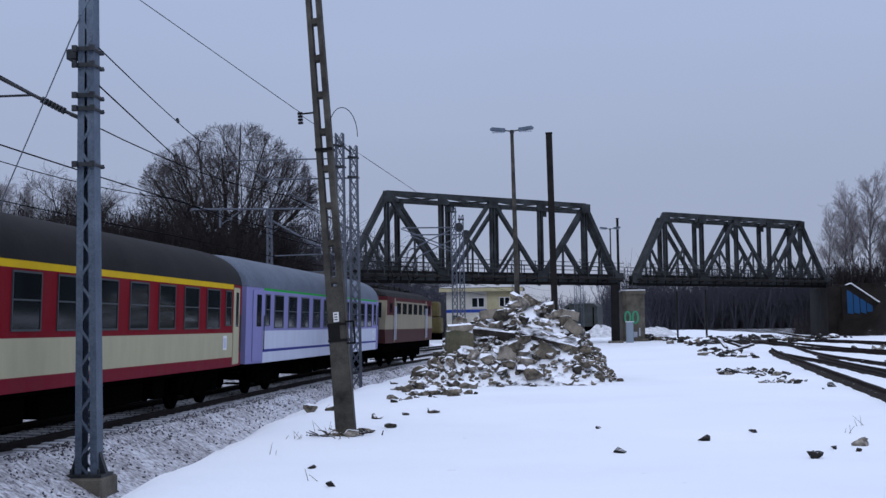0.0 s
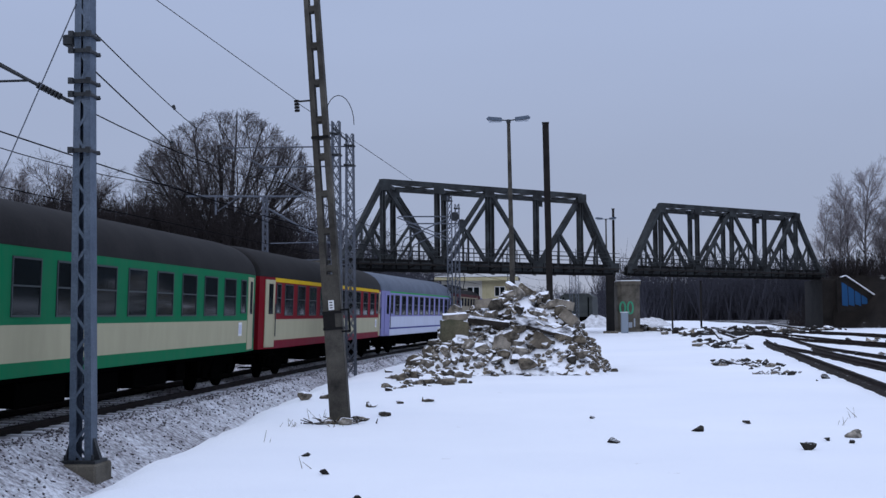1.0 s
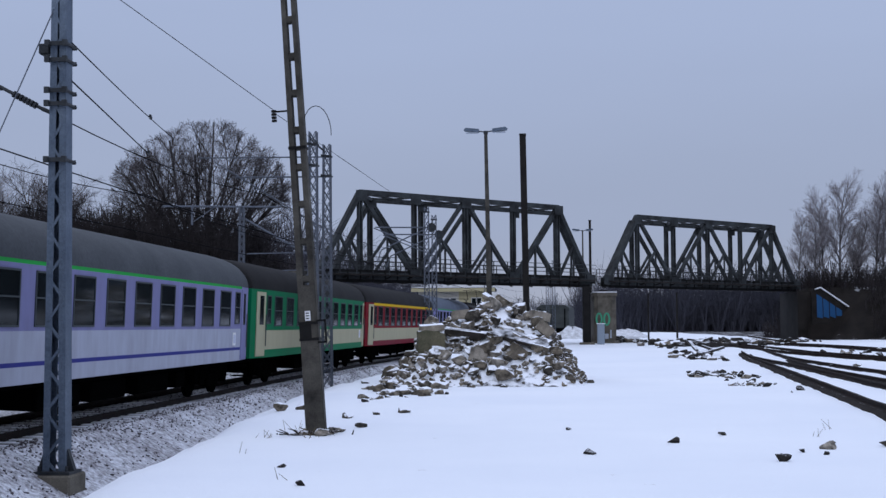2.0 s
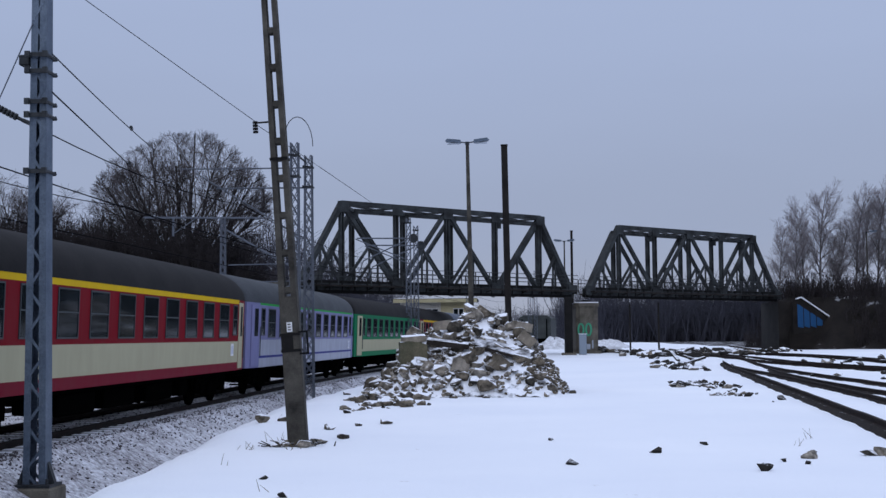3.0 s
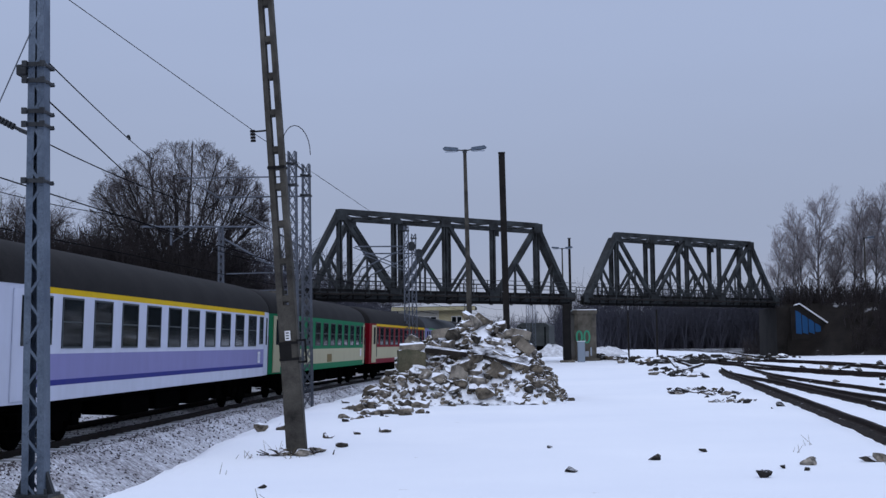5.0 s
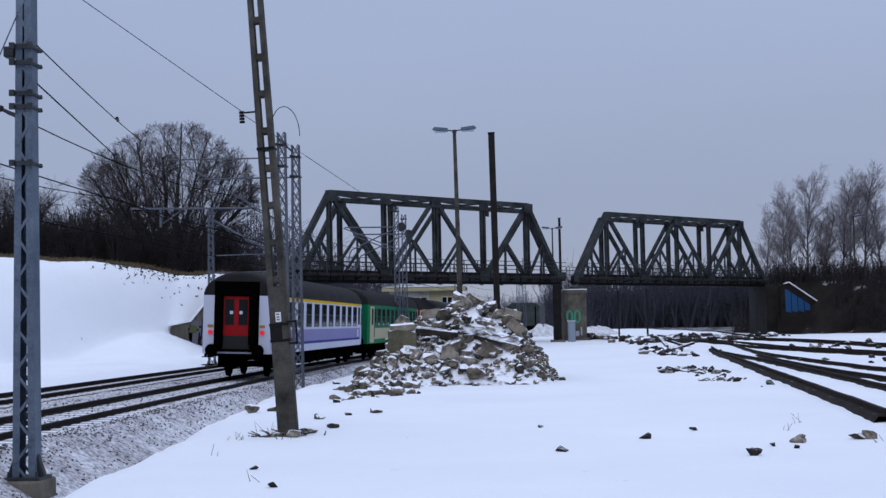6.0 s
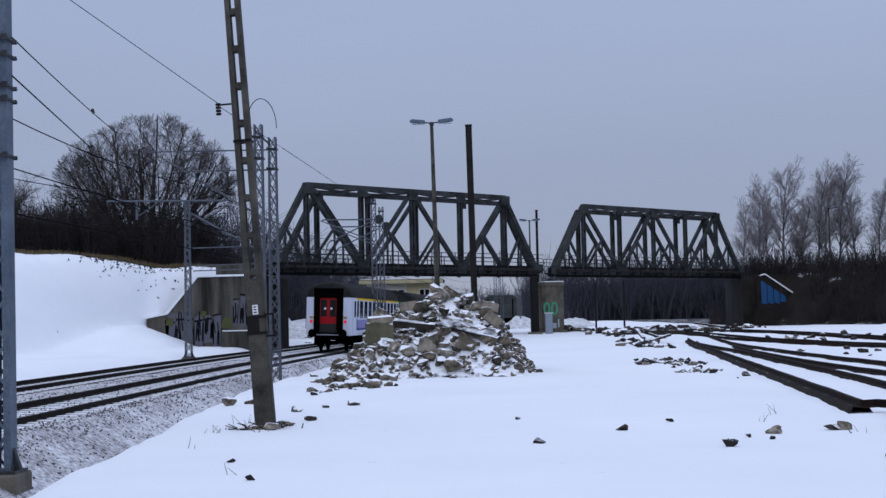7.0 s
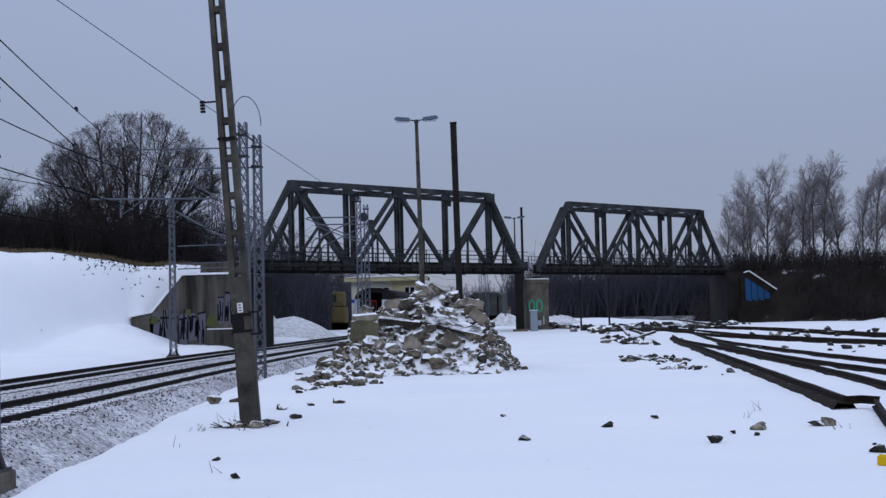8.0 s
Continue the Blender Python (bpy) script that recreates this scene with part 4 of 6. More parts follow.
HEAD, SPEED, PITCH = 36.3, 26.5, 24.4          # joint behind the first coach at the start, speed, coach spacing
TRAIN = []
TRAIN.append((build_loco(), HEAD + PITCH + 8.0))
coach_lilac = build_coach("lilac and pale grey express coach with green cantrail stripe", M_ROOF_GREY, lilac_bands(), M_LILAC, M_LILAC)
coach_dull = build_coach("grimy lilac and grey coach with green cantrail stripe", M_ROOF_MID, dull_bands(), M_LILAC_DULL, M_LILAC_DULL)
coach_red = build_coach("dark red and cream first-class coach with yellow cantrail stripe", M_ROOF_DARK, red_bands(), M_RED, M_CREAM)
coach_green = build_coach("green and cream second-class coach with sooty roof", M_ROOF_DARK, green_bands(), M_GREEN, M_CREAM)
coach_last = build_coach("white and lilac last coach with red end doors, tail lamps lit", M_ROOF_DARK, express_bands(), M_PALE, M_PALE, tail=True)
green_patched = tagged(copy_thing(coach_green, Matrix.Identity(4)), "green and cream second-class coach with a brown patch on its side")
part("patch", box(B(), 1.412, 1.418, -0.4, 0.8, 1.21, 1.56), M_OCHRE_BROWN, green_patched, "dull brown repainted patch")
order = [coach_lilac, coach_red, coach_green, coach_dull, copy_thing(coach_red, Matrix.Identity(4)), green_patched, coach_last]
for i, c in enumerate(order):
    TRAIN.append((c, HEAD + PITCH * (0.5 - i)))


def motions():
    for thing, s0 in TRAIN:
        rows = []
        for k in range(17):
            t = k * 0.5
            s = s0 + SPEED * t
            rows.append((t, pose(track_x(s), s, 0.0, 0, CANT, track_turn(s))))
        walk(thing, rows)


# ---------------------------------------------------------------- masts, poles and lamps
def lattice_mast(x, y, z0, z1, w0, w1, label, heavy=False, base=True, lean=0.0):
    m = root("catenary_mast", pose(x, y, z0, 0, lean, 0), label, "catenary mast", "catenary masts")
    mat, h = (M_MAST if heavy else M_MASTFAR), z1 - z0
    fl = 0.115 if heavy else 0.05
    dp = 0.15 if heavy else w0
    for s in (-1, 1):
        if heavy:                                   # two channels, open side inwards
            bm = B()
            sec = [(0, -dp), (-fl, -dp), (-fl, 0.014 - dp), (-0.014, 0.014 - dp), (-0.014, dp - 0.014), (-fl, dp - 0.014), (-fl, dp), (0, dp)]
            lo = [bm.verts.new((s * (w0 / 2 + a), b, 0)) for a, b in sec]
            hi = [bm.verts.new((s * (w1 / 2 + a), b, h)) for a, b in sec]
            for k in range(8):
                bm.faces.new((lo[k], lo[(k + 1) % 8], hi[(k + 1) % 8], hi[k]))
            bm.faces.new(lo[::-1]), bm.faces.new(hi)
            bmesh.ops.recalc_face_normals(bm, faces=bm.faces[:])
            part("channel", bm, mat, m)
        else:
            for t in (-1, 1):
                bm = beam(B(), (s * w0 / 2, t * w0 / 2, 0), (s * w1 / 2, t * w1 / 2, h), fl, fl, (0, 1, 0))
                part("corner_angle", bm, mat, m)
    n = int(h / (0.36 if heavy else 0.42))
    for t in (-1, 1):
        lc = B()
        for k in range(n):
            za, zb = h * k / n, h * (k + 1) / n
            wa, wb = (w0 + (w1 - w0) * za / h) / 2, (w0 + (w1 - w0) * zb / h) / 2
            d = t * (dp if heavy else 1)
            ya, yb = (d, d) if heavy else (t * wa, t * wb)
            q = 1 if k % 2 else -1
            beam(lc, (-q * wa * 0.8, ya, za), (q * wb * 0.8, yb, zb), 0.045 if heavy else 0.03, 0.012, (0, 1, 0))
            if not heavy:
                beam(lc, (q * wa, ya * 0.98, za), (-q * wb, yb * 0.98, zb), 0.03, 0.012, (0, 1, 0))
                beam(lc, (t * wa, -q * wa, za), (t * wb, q * wb, zb), 0.012, 0.03, (0, 1, 0))
        tagged(part("lacing", lc, mat, m), kind="stuff")
    if base:
        bp = box(B(), -w0 / 2 - 0.12, w0 / 2 + 0.12, -0.3, 0.3, 0.1, 0.15)
        part("base_plate", bp, M_FITTING, m)
        for sx in (-1, 1):
            part("gusset", prism(B(), [(sx * w0 / 2, 0.15), (sx * (w0 / 2 + 0.12), 0.15), (sx * w0 / 2, 0.5)], "y", -0.06, 0.06), M_FITTING, m)
        part("foundation", box(B(), -w0 / 2 - 0.16, w0 / 2 + 0.16, -0.4, 0.4, -1.2, 0.1, bevel=0.03), M_CONC, m)
        for sx in (-1, 1):
            part("anchor_bolt", tube(B(), [(sx * (w0 / 2 + 0.04), -0.2, 0.05), (sx * (w0 / 2 + 0.04), -0.2, 0.24)], 0.025, 6), M_FITTING, m)
    return m


def clamp(m, z, w, proud=0.1, deep=0.2):
    bm = B()
    box(bm, -w / 2 - proud, w / 2 + proud, -deep - 0.03, -deep, z - 0.035, z + 0.035)
    box(bm, -w / 2 - proud, w / 2 + proud, deep, deep + 0.03, z - 0.035, z + 0.035)
    for s in (-1, 1):
        tube(bm, [(s * (w / 2 + proud - 0.03), -deep - 0.07, z), (s * (w / 2 + proud - 0.03), deep + 0.07, z)], 0.03, 6)
        box(bm, s * (w / 2 + proud - 0.03) - 0.04, s * (w / 2 + proud - 0.03) + 0.04, -deep - 0.09, -deep - 0.03, z - 0.05, z + 0.05)
    part("clamp", bm, M_FITTING, m)


mast = lattice_mast(-7.86, 21.4, -0.62, 8.6, 0.38, 0.23, "grey lattice catenary mast on a concrete foundation beside the track", heavy=True)
for z in (7.05, 6.78, 6.27, 6.05, 5.12):
    clamp(mast, z + 0.62 - 0.5, 0.26, 0.05)
part("insulator_block", box(B(), -0.36, -0.17, -0.1, 0.1, 7.02, 7.2, bevel=0.02), M_FITTING, mast)
cant = B()
tube(cant, [(-0.16, 0, 6.05), (-0.32, 0, 6.12)], 0.035, 8)
for k in range(7):
    tube(cant, [(-0.42 - 0.06 * k, 0, 6.17 + 0.032 * k), (-0.45 - 0.06 * k, 0, 6.187 + 0.032 * k)], 0.06, 10)
tube(cant, [(-0.3, 0, 6.11), (-2.9, 0, 7.48)], 0.03, 8)
part("cantilever_tube", cant, M_FITTING, mast, "sloping cantilever tube with ribbed insulator")
part("steady_tube", tube(B(), [(-0.95, 0, 6.46), (-2.9, 0, 6.45)], 0.022, 6), M_FITTING, mast)
part("guy_rod", tube(B(), [(-0.1, -0.16, 7.7), (-1.45, -0.2, 4.6)], 0.011, 6), M_MASTFAR, mast)

for yy, top in ((46.3, 8.75), (49.4, 8.72)):
    mm = lattice_mast(-7.85, yy, -0.8, top, 0.36, 0.25, "slim grey lattice mast with crossed lacing beside the line")
    clamp(mm, top + 0.35, 0.25, 0.06, 0.14)
    clamp(mm, top - 0.4, 0.27, 0.06, 0.14)
    part("spreader", beam(B(), (-0.1, 0, top + 0.55), (-0.1, -1.6 if yy > 48 else 1.5, top + 0.55), 0.05, 0.05), M_FITTING, mm)
    if yy < 48:
        continue
    part("upper_arm", tube(B(), [(0, 0, top + 0.33), (-4.9, 0, top + 0.36)], 0.03, 6), M_MASTFAR, mm)
    part("lower_arm", tube(B(), [(0, 0, top - 0.42), (-3.5, 0, top - 0.4)], 0.035, 6), M_MASTFAR, mm)
    part("stay_tube", tube(B(), [(-4.3, 0, top + 0.2), (-0.1, 0, top - 2.4)], 0.03, 6), M_MASTFAR, mm)

mm = lattice_mast(-16.85, 75.0, -0.25, 8.75, 0.34, 0.24, "grey lattice mast with long cross arm beside the far track")
part("cross_arm", tube(B(), [(-4.6, 0, 9.1), (2.3, 0, 8.97)], 0.06, 6), M_MASTFAR, mm)
part("hanger", tube(B(), [(-2.9, 0, 9.05), (-2.9, 0, 8.0)], 0.07, 6), M_MASTFAR, mm)
part("brace", tube(B(), [(-2.8, 0, 8.2), (-1.6, 0, 9.0)], 0.03, 6), M_MASTFAR, mm)
part("cantilever", tube(B(), [(0.2, 0, 8.3), (4.2, 0, 6.0)], 0.06, 6), M_MASTFAR, mm)
for z in (6.3, 5.3, 5.0):
    part("steady_arm", tube(B(), [(0.3, 0, z), (4.6, 0, z + 0.05)], 0.035, 6), M_MASTFAR, mm)

for xx, yy, top in ((-7.0, 84.5, 9.45), (-6.75, 87.5, 9.2)):
    mm = lattice_mast(xx, yy, -0.3, top, 0.34, 0.26, "grey lattice mast standing before the truss bridge")
    clamp(mm, top, 0.26, 0.06, 0.14)
    part("upper_arm", tube(B(), [(0.4, 0, top - 1.0), (-3.3, 0, top - 0.95)], 0.05, 6), M_MASTFAR, mm)
    part("stay_tube", tube(B(), [(-0.1, 0, top - 1.1), (-2.9, 0, top - 2.4), (-3.2, 0, top - 3.2)], 0.045, 6), M_MASTFAR, mm)
    part("lower_arm", tube(B(), [(0, 0, top - 2.4), (-3.4, 0, top - 1.0)], 0.04, 6), M_MASTFAR, mm)
    part("tensioner", tube(B(), [(0.32, -0.05, top - 1.0), (0.32, 0.05, top - 1.0)], 0.3, 12), M_FITTING, mm)

for k, (xx, yy) in enumerate(((-4.9, 128), (1.2, 150), (1.9, 150.3), (-1.6, 210), (2.6, 240), (4.5, 300), (8, 340), (-9, 250), (4.6, 330))):
    lattice_mast(xx, yy, 0.0, 8.6 + 0.3 * (k % 3), 0.36, 0.28, "distant grey lattice mast along the line", base=False)


def concrete_pole():
    """A leaning two-legged pole with rungs, its foot solid."""
    m = root("concrete_pole", pose(-4.09, 24.5, -0.12, 0, -3.72, 0), "leaning slotted concrete pole with straps, standing in the snow", "pole")
    H, w0, w1, s0 = 10.4, 0.365, 0.25, 2.75
    def w(z):
        return w0 + (w1 - w0) * z / H
    f = B()
    for za, zb in ((-0.3, s0),):
        a, b = w(0) / 2, w(zb) / 2
        prism(f, [(-a, za), (a, za), (b, zb), (-b, zb)], "y", -0.13, 0.13)
    bmesh.ops.bevel(f, geom=f.edges[:], offset=0.02, segments=2, affect="EDGES")
    part("foot", f, M_CONC_POLE, m)
    for s in (-1, 1):
        lg = B()
        tw = 0.075
        prism(lg, [(s * w(s0) / 2, s0 - 0.02), (s * (w(s0) / 2 - tw * 1.5), s0 - 0.02), (s * (w(H) / 2 - tw), H), (s * w(H) / 2, H)], "y", -0.115, 0.115)
        part("leg", lg, M_CONC_POLE, m)
    z = s0 + 0.05
    while z < H:
        rg = B()
        box(rg, -w(z) / 2 + 0.05, w(z) / 2 - 0.05, -0.1, 0.1, z, z + 0.13, bevel=0.025)
        part("rung", rg, M_CONC_POLE, m)
        z += 0.70
    for z in (1.72, 2.02, 5.3):
        st = B()
        a = w(z) / 2 + 0.012
        box(st, -a, a, -0.15, 0.15, z, z + 0.05)
        part("strap", st, M_STEEL_DARK, m)
    part("dark_tar_patch", box(B(), -w(2.2) / 2 - 0.004, 0.05, -0.137, 0.134, 1.74, 2.06), M_STEEL_DARK, m)
    bk = B()
    for p, q in (((0.14, -0.1, 2.08), (0.31, -0.1, 2.08)), ((0.31, -0.1, 2.1), (0.31, -0.1, 1.66)), ((0.14, -0.1, 1.68), (0.31, -0.1, 1.68))):
        beam(bk, p, q, 0.035, 0.035)
    part("bracket", bk, M_STEEL_DARK, m)
    pl = part("sign_plate", box(B(), -0.05, 0.05, -0.16, -0.132, 2.09, 2.27), M_WHITE, m, "small white enamel plate with dark marks")
    for zz in (2.12, 2.17, 2.22):
        part("plate_mark", box(B(), -0.03, 0.025, -0.166, -0.161, zz, zz + 0.02), M_BLACK, pl)
    arm = B()
    beam(arm, (-0.15, 0, 6.05), (-0.45, 0, 6.05), 0.03, 0.03)
    for k in range(4):
        tube(arm, [(-0.42, 0, 5.86 + 0.06 * k), (-0.42, 0, 5.9 + 0.06 * k)], 0.05, 8)
    part("insulator_arm", arm, M_STEEL_DARK, m)
    lp = B()
    pts = [(0.12 + 0.25 - 0.3 * math.cos(a) * 0.9, 0, 5.6 + 0.5 * math.sin(a)) for a in np.linspace(0.2, 3.3, 12)]
    tube(lp, pts, 0.008, 5)
    part("cable_loop", lp, M_WIRE, m)


concrete_pole()


def lamp_post(x, y, z0, h, arm, label, r=0.11, lean=0.0, one=False, heading=0):
    m = root("lamp_post", pose(x, y, z0, 0, lean, heading), label, "lamp post", "lamp posts")
    part("pole", tube(B(), [(0, 0, -0.3), (0, 0, h * 0.5), (0, 0, h)], [r * 1.3, r, r * 0.7], 10), M_CONC_POLE, m)
    part("neck", tube(B(), [(0, 0, h), (0, 0, h + 0.15)], r * 0.9, 8), M_FITTING, m)
    for s in (1,) if one else (-1, 1):
        part("arm", tube(B(), [(0, 0, h + 0.1), (s * arm * 0.4, 0, h + 0.16)], 0.03, 6), M_FITTING, m)
        hd = B()
        prism(hd, [(s * arm * 0.3, h + 0.09), (s * arm * 0.95, h + 0.16), (s * arm, h + 0.22), (s * arm * 0.9, h + 0.31), (s * arm * 0.3, h + 0.24)], "y", -0.12, 0.12)
        part("lamp_head", hd, M_MAST, m, "pale grey street lamp head")
        part("diffuser", box(B(), min(s * arm * 0.35, s * arm * 0.9), max(s * arm * 0.35, s * arm * 0.9), -0.09, 0.09, h + 0.06, h + 0.1), M_SPRAY_WHITE, m)
    return m


lamp_post(-2.10, 60.0, 0.0, 10.55, 1.0, "tall concrete lamp post with two grey lamp heads", lean=-0.8)
lamp_post(4.34, 125.0, 0.4, 10.2, 1.0, "slim lamp post with two heads behind the bridge", 0.09)
lamp_post(36.2, 140.0, 0.3, 11.9, 1.1, "lamp post standing among bare trees", 0.1, one=True)
for k, (x, y, h, r, lab) in enumerate(((-0.42, 58.0, 10.2, 0.14, "tall dark tarred pole behind the rubble heap"), (5.05, 125.6, 11.7, 0.14, "thin dark pole behind the bridge"),
                                       (15.6, 150, 5.4, 0.12, "thin dark post in the yard beyond the bridge"), (11.6, 140, 5.0, 0.1, "thin dark post in the yard beyond the bridge"))):
    p = root("dark_pole", pose(x, y, 0, 0, -0.75 if k == 0 else 0, 0), lab, "pole")
    bm = box(B(), -r, r, -r, r, -0.3, h, bevel=0.02) if k == 0 else tube(B(), [(0, 0, -0.3), (0, 0, h)], [r, r * 0.8], 8)
    part("shaft", bm, M_BLACKPOLE, p)
    part("cap", box(B(), -r * 1.1, r * 1.1, -r * 1.1, r * 1.1, h, h + 0.05), M_BLACKPOLE, p)


# ---------------------------------------------------------------- wires
def wire(name, a, b, sag, r, label, n=16, group="overhead wires"):
    a, b = Vector(a), Vector(b)
    pts = [a.lerp(b, t) - Vector((0, 0, sag * 4 * t * (1 - t))) for t in (k / n for k in range(n + 1))]
    ob = new(name, mesh_of(name, tube(B(), pts, r, 5, caps=False), M_WIRE))
    return tagged(ob, label, "wire", group)


for off in (0.0, -SPACING):
    ys = [-25.0, 21.4, 48.0, 85.0, 130.0, 190.0, 250.0]
    for ya, yb in zip(ys, ys[1:]):
        xa, xb = track_x(ya, off), track_x(yb, off)
        wire("contact_wire", (xa, ya, 5.35), (xb, yb, 5.35), 0.06, 0.016, "dark copper contact wire over the track", 8)
        wire("messenger_wire", (xa, ya, 6.75), (xb, yb, 6.75), 0.45, 0.015, "dark messenger wire over the track", 12)
wire("anchor_wire", (-7.72, 21.5, 6.62), (-12.0, 43.2, 8.12), 0.05, 0.012, "dark anchor wire running from mast to mast")
wire("anchor_wire", (-7.72, 21.5, 5.98), (-10.3, 34.5, 6.5), 0.0, 0.014, "dark anchor wire running from mast to mast")
wire("feeder_wire", (-10.7, 5.0, 9.8), (-4.86, 24.5, 5.89), 0.0, 0.0065, "thin feeder wire hung from the concrete pole")
wire("feeder_wire", (-4.92, 24.5, 5.89), (-7.0, 46.3, 7.9), 0.0, 0.0065, "thin feeder wire hung from the concrete pole")
wire("feeder_wire", (-7.0, 46.3, 7.9), (-9.2, 85, 10.4), 0.0, 0.012, "thin feeder wire hung from the concrete pole")
for a, b in (((-10.35, 34.8), 7.5), ((-10.3, 34.5), 6.5)):
    t = new("tension_insulator", mesh_of("tension_insulator", tube(B(), [(a[0] + 0.1, a[1] - 0.25, b), (a[0], a[1] + 0.15, b + 0.0)], 0.045, 8), M_FITTING))
    tagged(t, "dark ribbed tension insulator in the anchor wire", "insulator", "overhead wires")


# ---------------------------------------------------------------- yard tracks on the right
def yard_level(x, y):
    """The yard's height with its small waves ironed out, for rails."""
    return sum(ground_z(x + a, y + b) for a, b in ((0, 0), (-2.5, 0), (2.5, 0), (0, -5), (0, 5), (0, 9), (0, -9))) / 7


def near_x(y):
    return 7.06 + 0.0955 * (y - 25.7)


def second_x(y):
    return 9.45 + 0.09 * (y - 30) - 0.0007 * (y - 30) ** 2


def third_x(y):
    return 11.45 + 0.0021 * (y - 42) ** 2


def fourth_x(y):
    return 13.4 + 0.0012 * (y - 53) ** 2


def fifth_x(y):
    return 20.6 - 0.0055 * max(0.0, y - 48) ** 1.9 if y < 84 else 20.6 - 0.0055 * 36 ** 1.9 - 0.1 * (y - 84)


def sixth_x(y):
    return 26.5 - 0.0021 * max(0.0, y - 40) ** 2


def yard_rails():
    for f, y0, y1, up, bed in ((near_x, 25.3, 84, 0.24, 0.24), (second_x, 12, 78, 0.17, 0.14), (third_x, 14, 74, 0.16, 0.12), (fourth_x, 20, 98, 0.16, 0.12),
                               (fifth_x, 30, 112, 0.17, 0.1), (lambda y: fifth_x(y) + 1.52, 30, 112, 0.17, 0.1), (sixth_x, 40, 106, 0.17, 0.1), (lambda y: sixth_x(y) + 1.52, 40, 106, 0.17, 0.1)):
        ys = np.arange(y0, y1, 1.0)
        dirt = B()
        side = [[dirt.verts.new((f(y) + w * (1.0 + 0.5 * noise.noise((y * 2.3, w * 9, 3.0))), y, yard_level(f(y), y) + (up - 0.13 if abs(w) < bed else -0.06))) for w in (-bed - 0.05, -bed * 0.6, bed * 0.6, bed + 0.04)] for y in ys]
        for r0, r1 in zip(side, side[1:]):
            for i in range(3):
                dirt.faces.new((r0[i], r0[i + 1], r1[i + 1], r1[i]))
        tagged(new("rail_bed", mesh_of("rail_bed", dirt, M_DARKDIRT)), "strip of dark rusty dirt along a yard rail", "dirt", "yard rails")
        sweep_rail("yard_rail", [(f(y), y, up + yard_level(f(y), y)) for y in ys], M_YARDRAIL, "thick rusty yard rail half buried in snow", group="yard rails")
    sweep_rail("yard_rail", [(7.5 - 0.25 * k, 25.0 - 1.05 * k, 0.2 + GROUND - 0.02 * k) for k in range(6)], M_YARDRAIL, "bent rusty rail end sticking out of the snow", group="yard rails")
    sweep_rail("yard_rail", [(7.05, 25.35, 0.12), (7.35, 25.4, 0.13), (7.6, 25.1, 0.12)], M_YARDRAIL, "bent rusty rail end sticking out of the snow", group="yard rails")


yard_rails()


class Sticks:
    def __init__(self):
        self.v, self.f = [], []

    def stick(self, a, b, ra, rb, sides):
        d = (b - a)
        if d.length < 1e-5:
            return
        d.normalize()
        s = d.orthogonal().normalized()
        u = s.cross(d)
        k = len(self.v)
        for c, r in ((a, ra), (b, rb)):
            for i in range(sides):
                an = 2 * math.pi * i / sides
                self.v.append(tuple(c + (s * math.cos(an) + u * math.sin(an)) * r))
        for i in range(sides):
            j = (i + 1) % sides
            self.f.append((k + i, k + j, k + sides + j, k + sides + i))

    def mesh(self, name, mat):
        me = bpy.data.meshes.new(name)
        me.from_pydata(self.v, [], self.f)
        me.materials.append(mat)
        return me


# ---------------------------------------------------------------- rubble
def rock_mesh(seed, boxy, mat):
    """An angular broken stone: the hull of a few points, its corners knocked off."""
    rng = random.Random(seed)
    bm = B()
    for k in range(13 if boxy < 1.6 else 10):
        d = Vector((rng.gauss(0, 1), rng.gauss(0, 1), rng.gauss(0, 1))).normalized()
        m = max(abs(d.x), abs(d.y), abs(d.z))
        bm.verts.new(d * (0.55 + 0.45 / m * rng.uniform(0.75, 1.0)))
    hull = bmesh.ops.convex_hull(bm, input=bm.verts[:])
    bmesh.ops.delete(bm, geom=list({g for g in hull["geom_interior"] + hull["geom_unused"] if isinstance(g, bmesh.types.BMVert)}), context="VERTS")
    bmesh.ops.dissolve_limit(bm, angle_limit=0.3, verts=bm.verts[:], edges=bm.edges[:])
    bmesh.ops.bevel(bm, geom=bm.edges[:], offset=0.06, segments=1, affect="EDGES")
    bmesh.ops.triangulate(bm, faces=bm.faces[:])
    bmesh.ops.recalc_face_normals(bm, faces=bm.faces[:])
    return mesh_of("stone", bm, mat)


STONES = [rock_mesh(k, 1.0, M_STONE) for k in range(14)]
DARKS = [rock_mesh(k + 40, 1.7, M_STONE_DARK) for k in range(6)]
SIL = [(-5.8, 0.0), (-5.0, 0.4), (-4.5, 0.8), (-4.2, 1.6), (-3.75, 2.0), (-2.9, 2.3), (-2.2, 2.6), (-1.65, 2.95), (-0.95, 2.8), (-0.55, 2.45), (0.2, 2.2), (0.6, 1.65), (1.1, 1.0), (1.5, 0.3), (1.85, 0.0)]
RIDGE = 48.5


def heap_z(x, y):
    z = float(np.interp(x, [p[0] for p in SIL], [p[1] for p in SIL]))
    v = (RIDGE - y) / 5.4 if y < RIDGE else (y - RIDGE) / 5.0
    return GROUND + z * max(0.0, 1 - v ** 1.15) + 0.13 * noise.noise((x * 1.3, y * 1.3, 7.0)) * min(1.0, z)


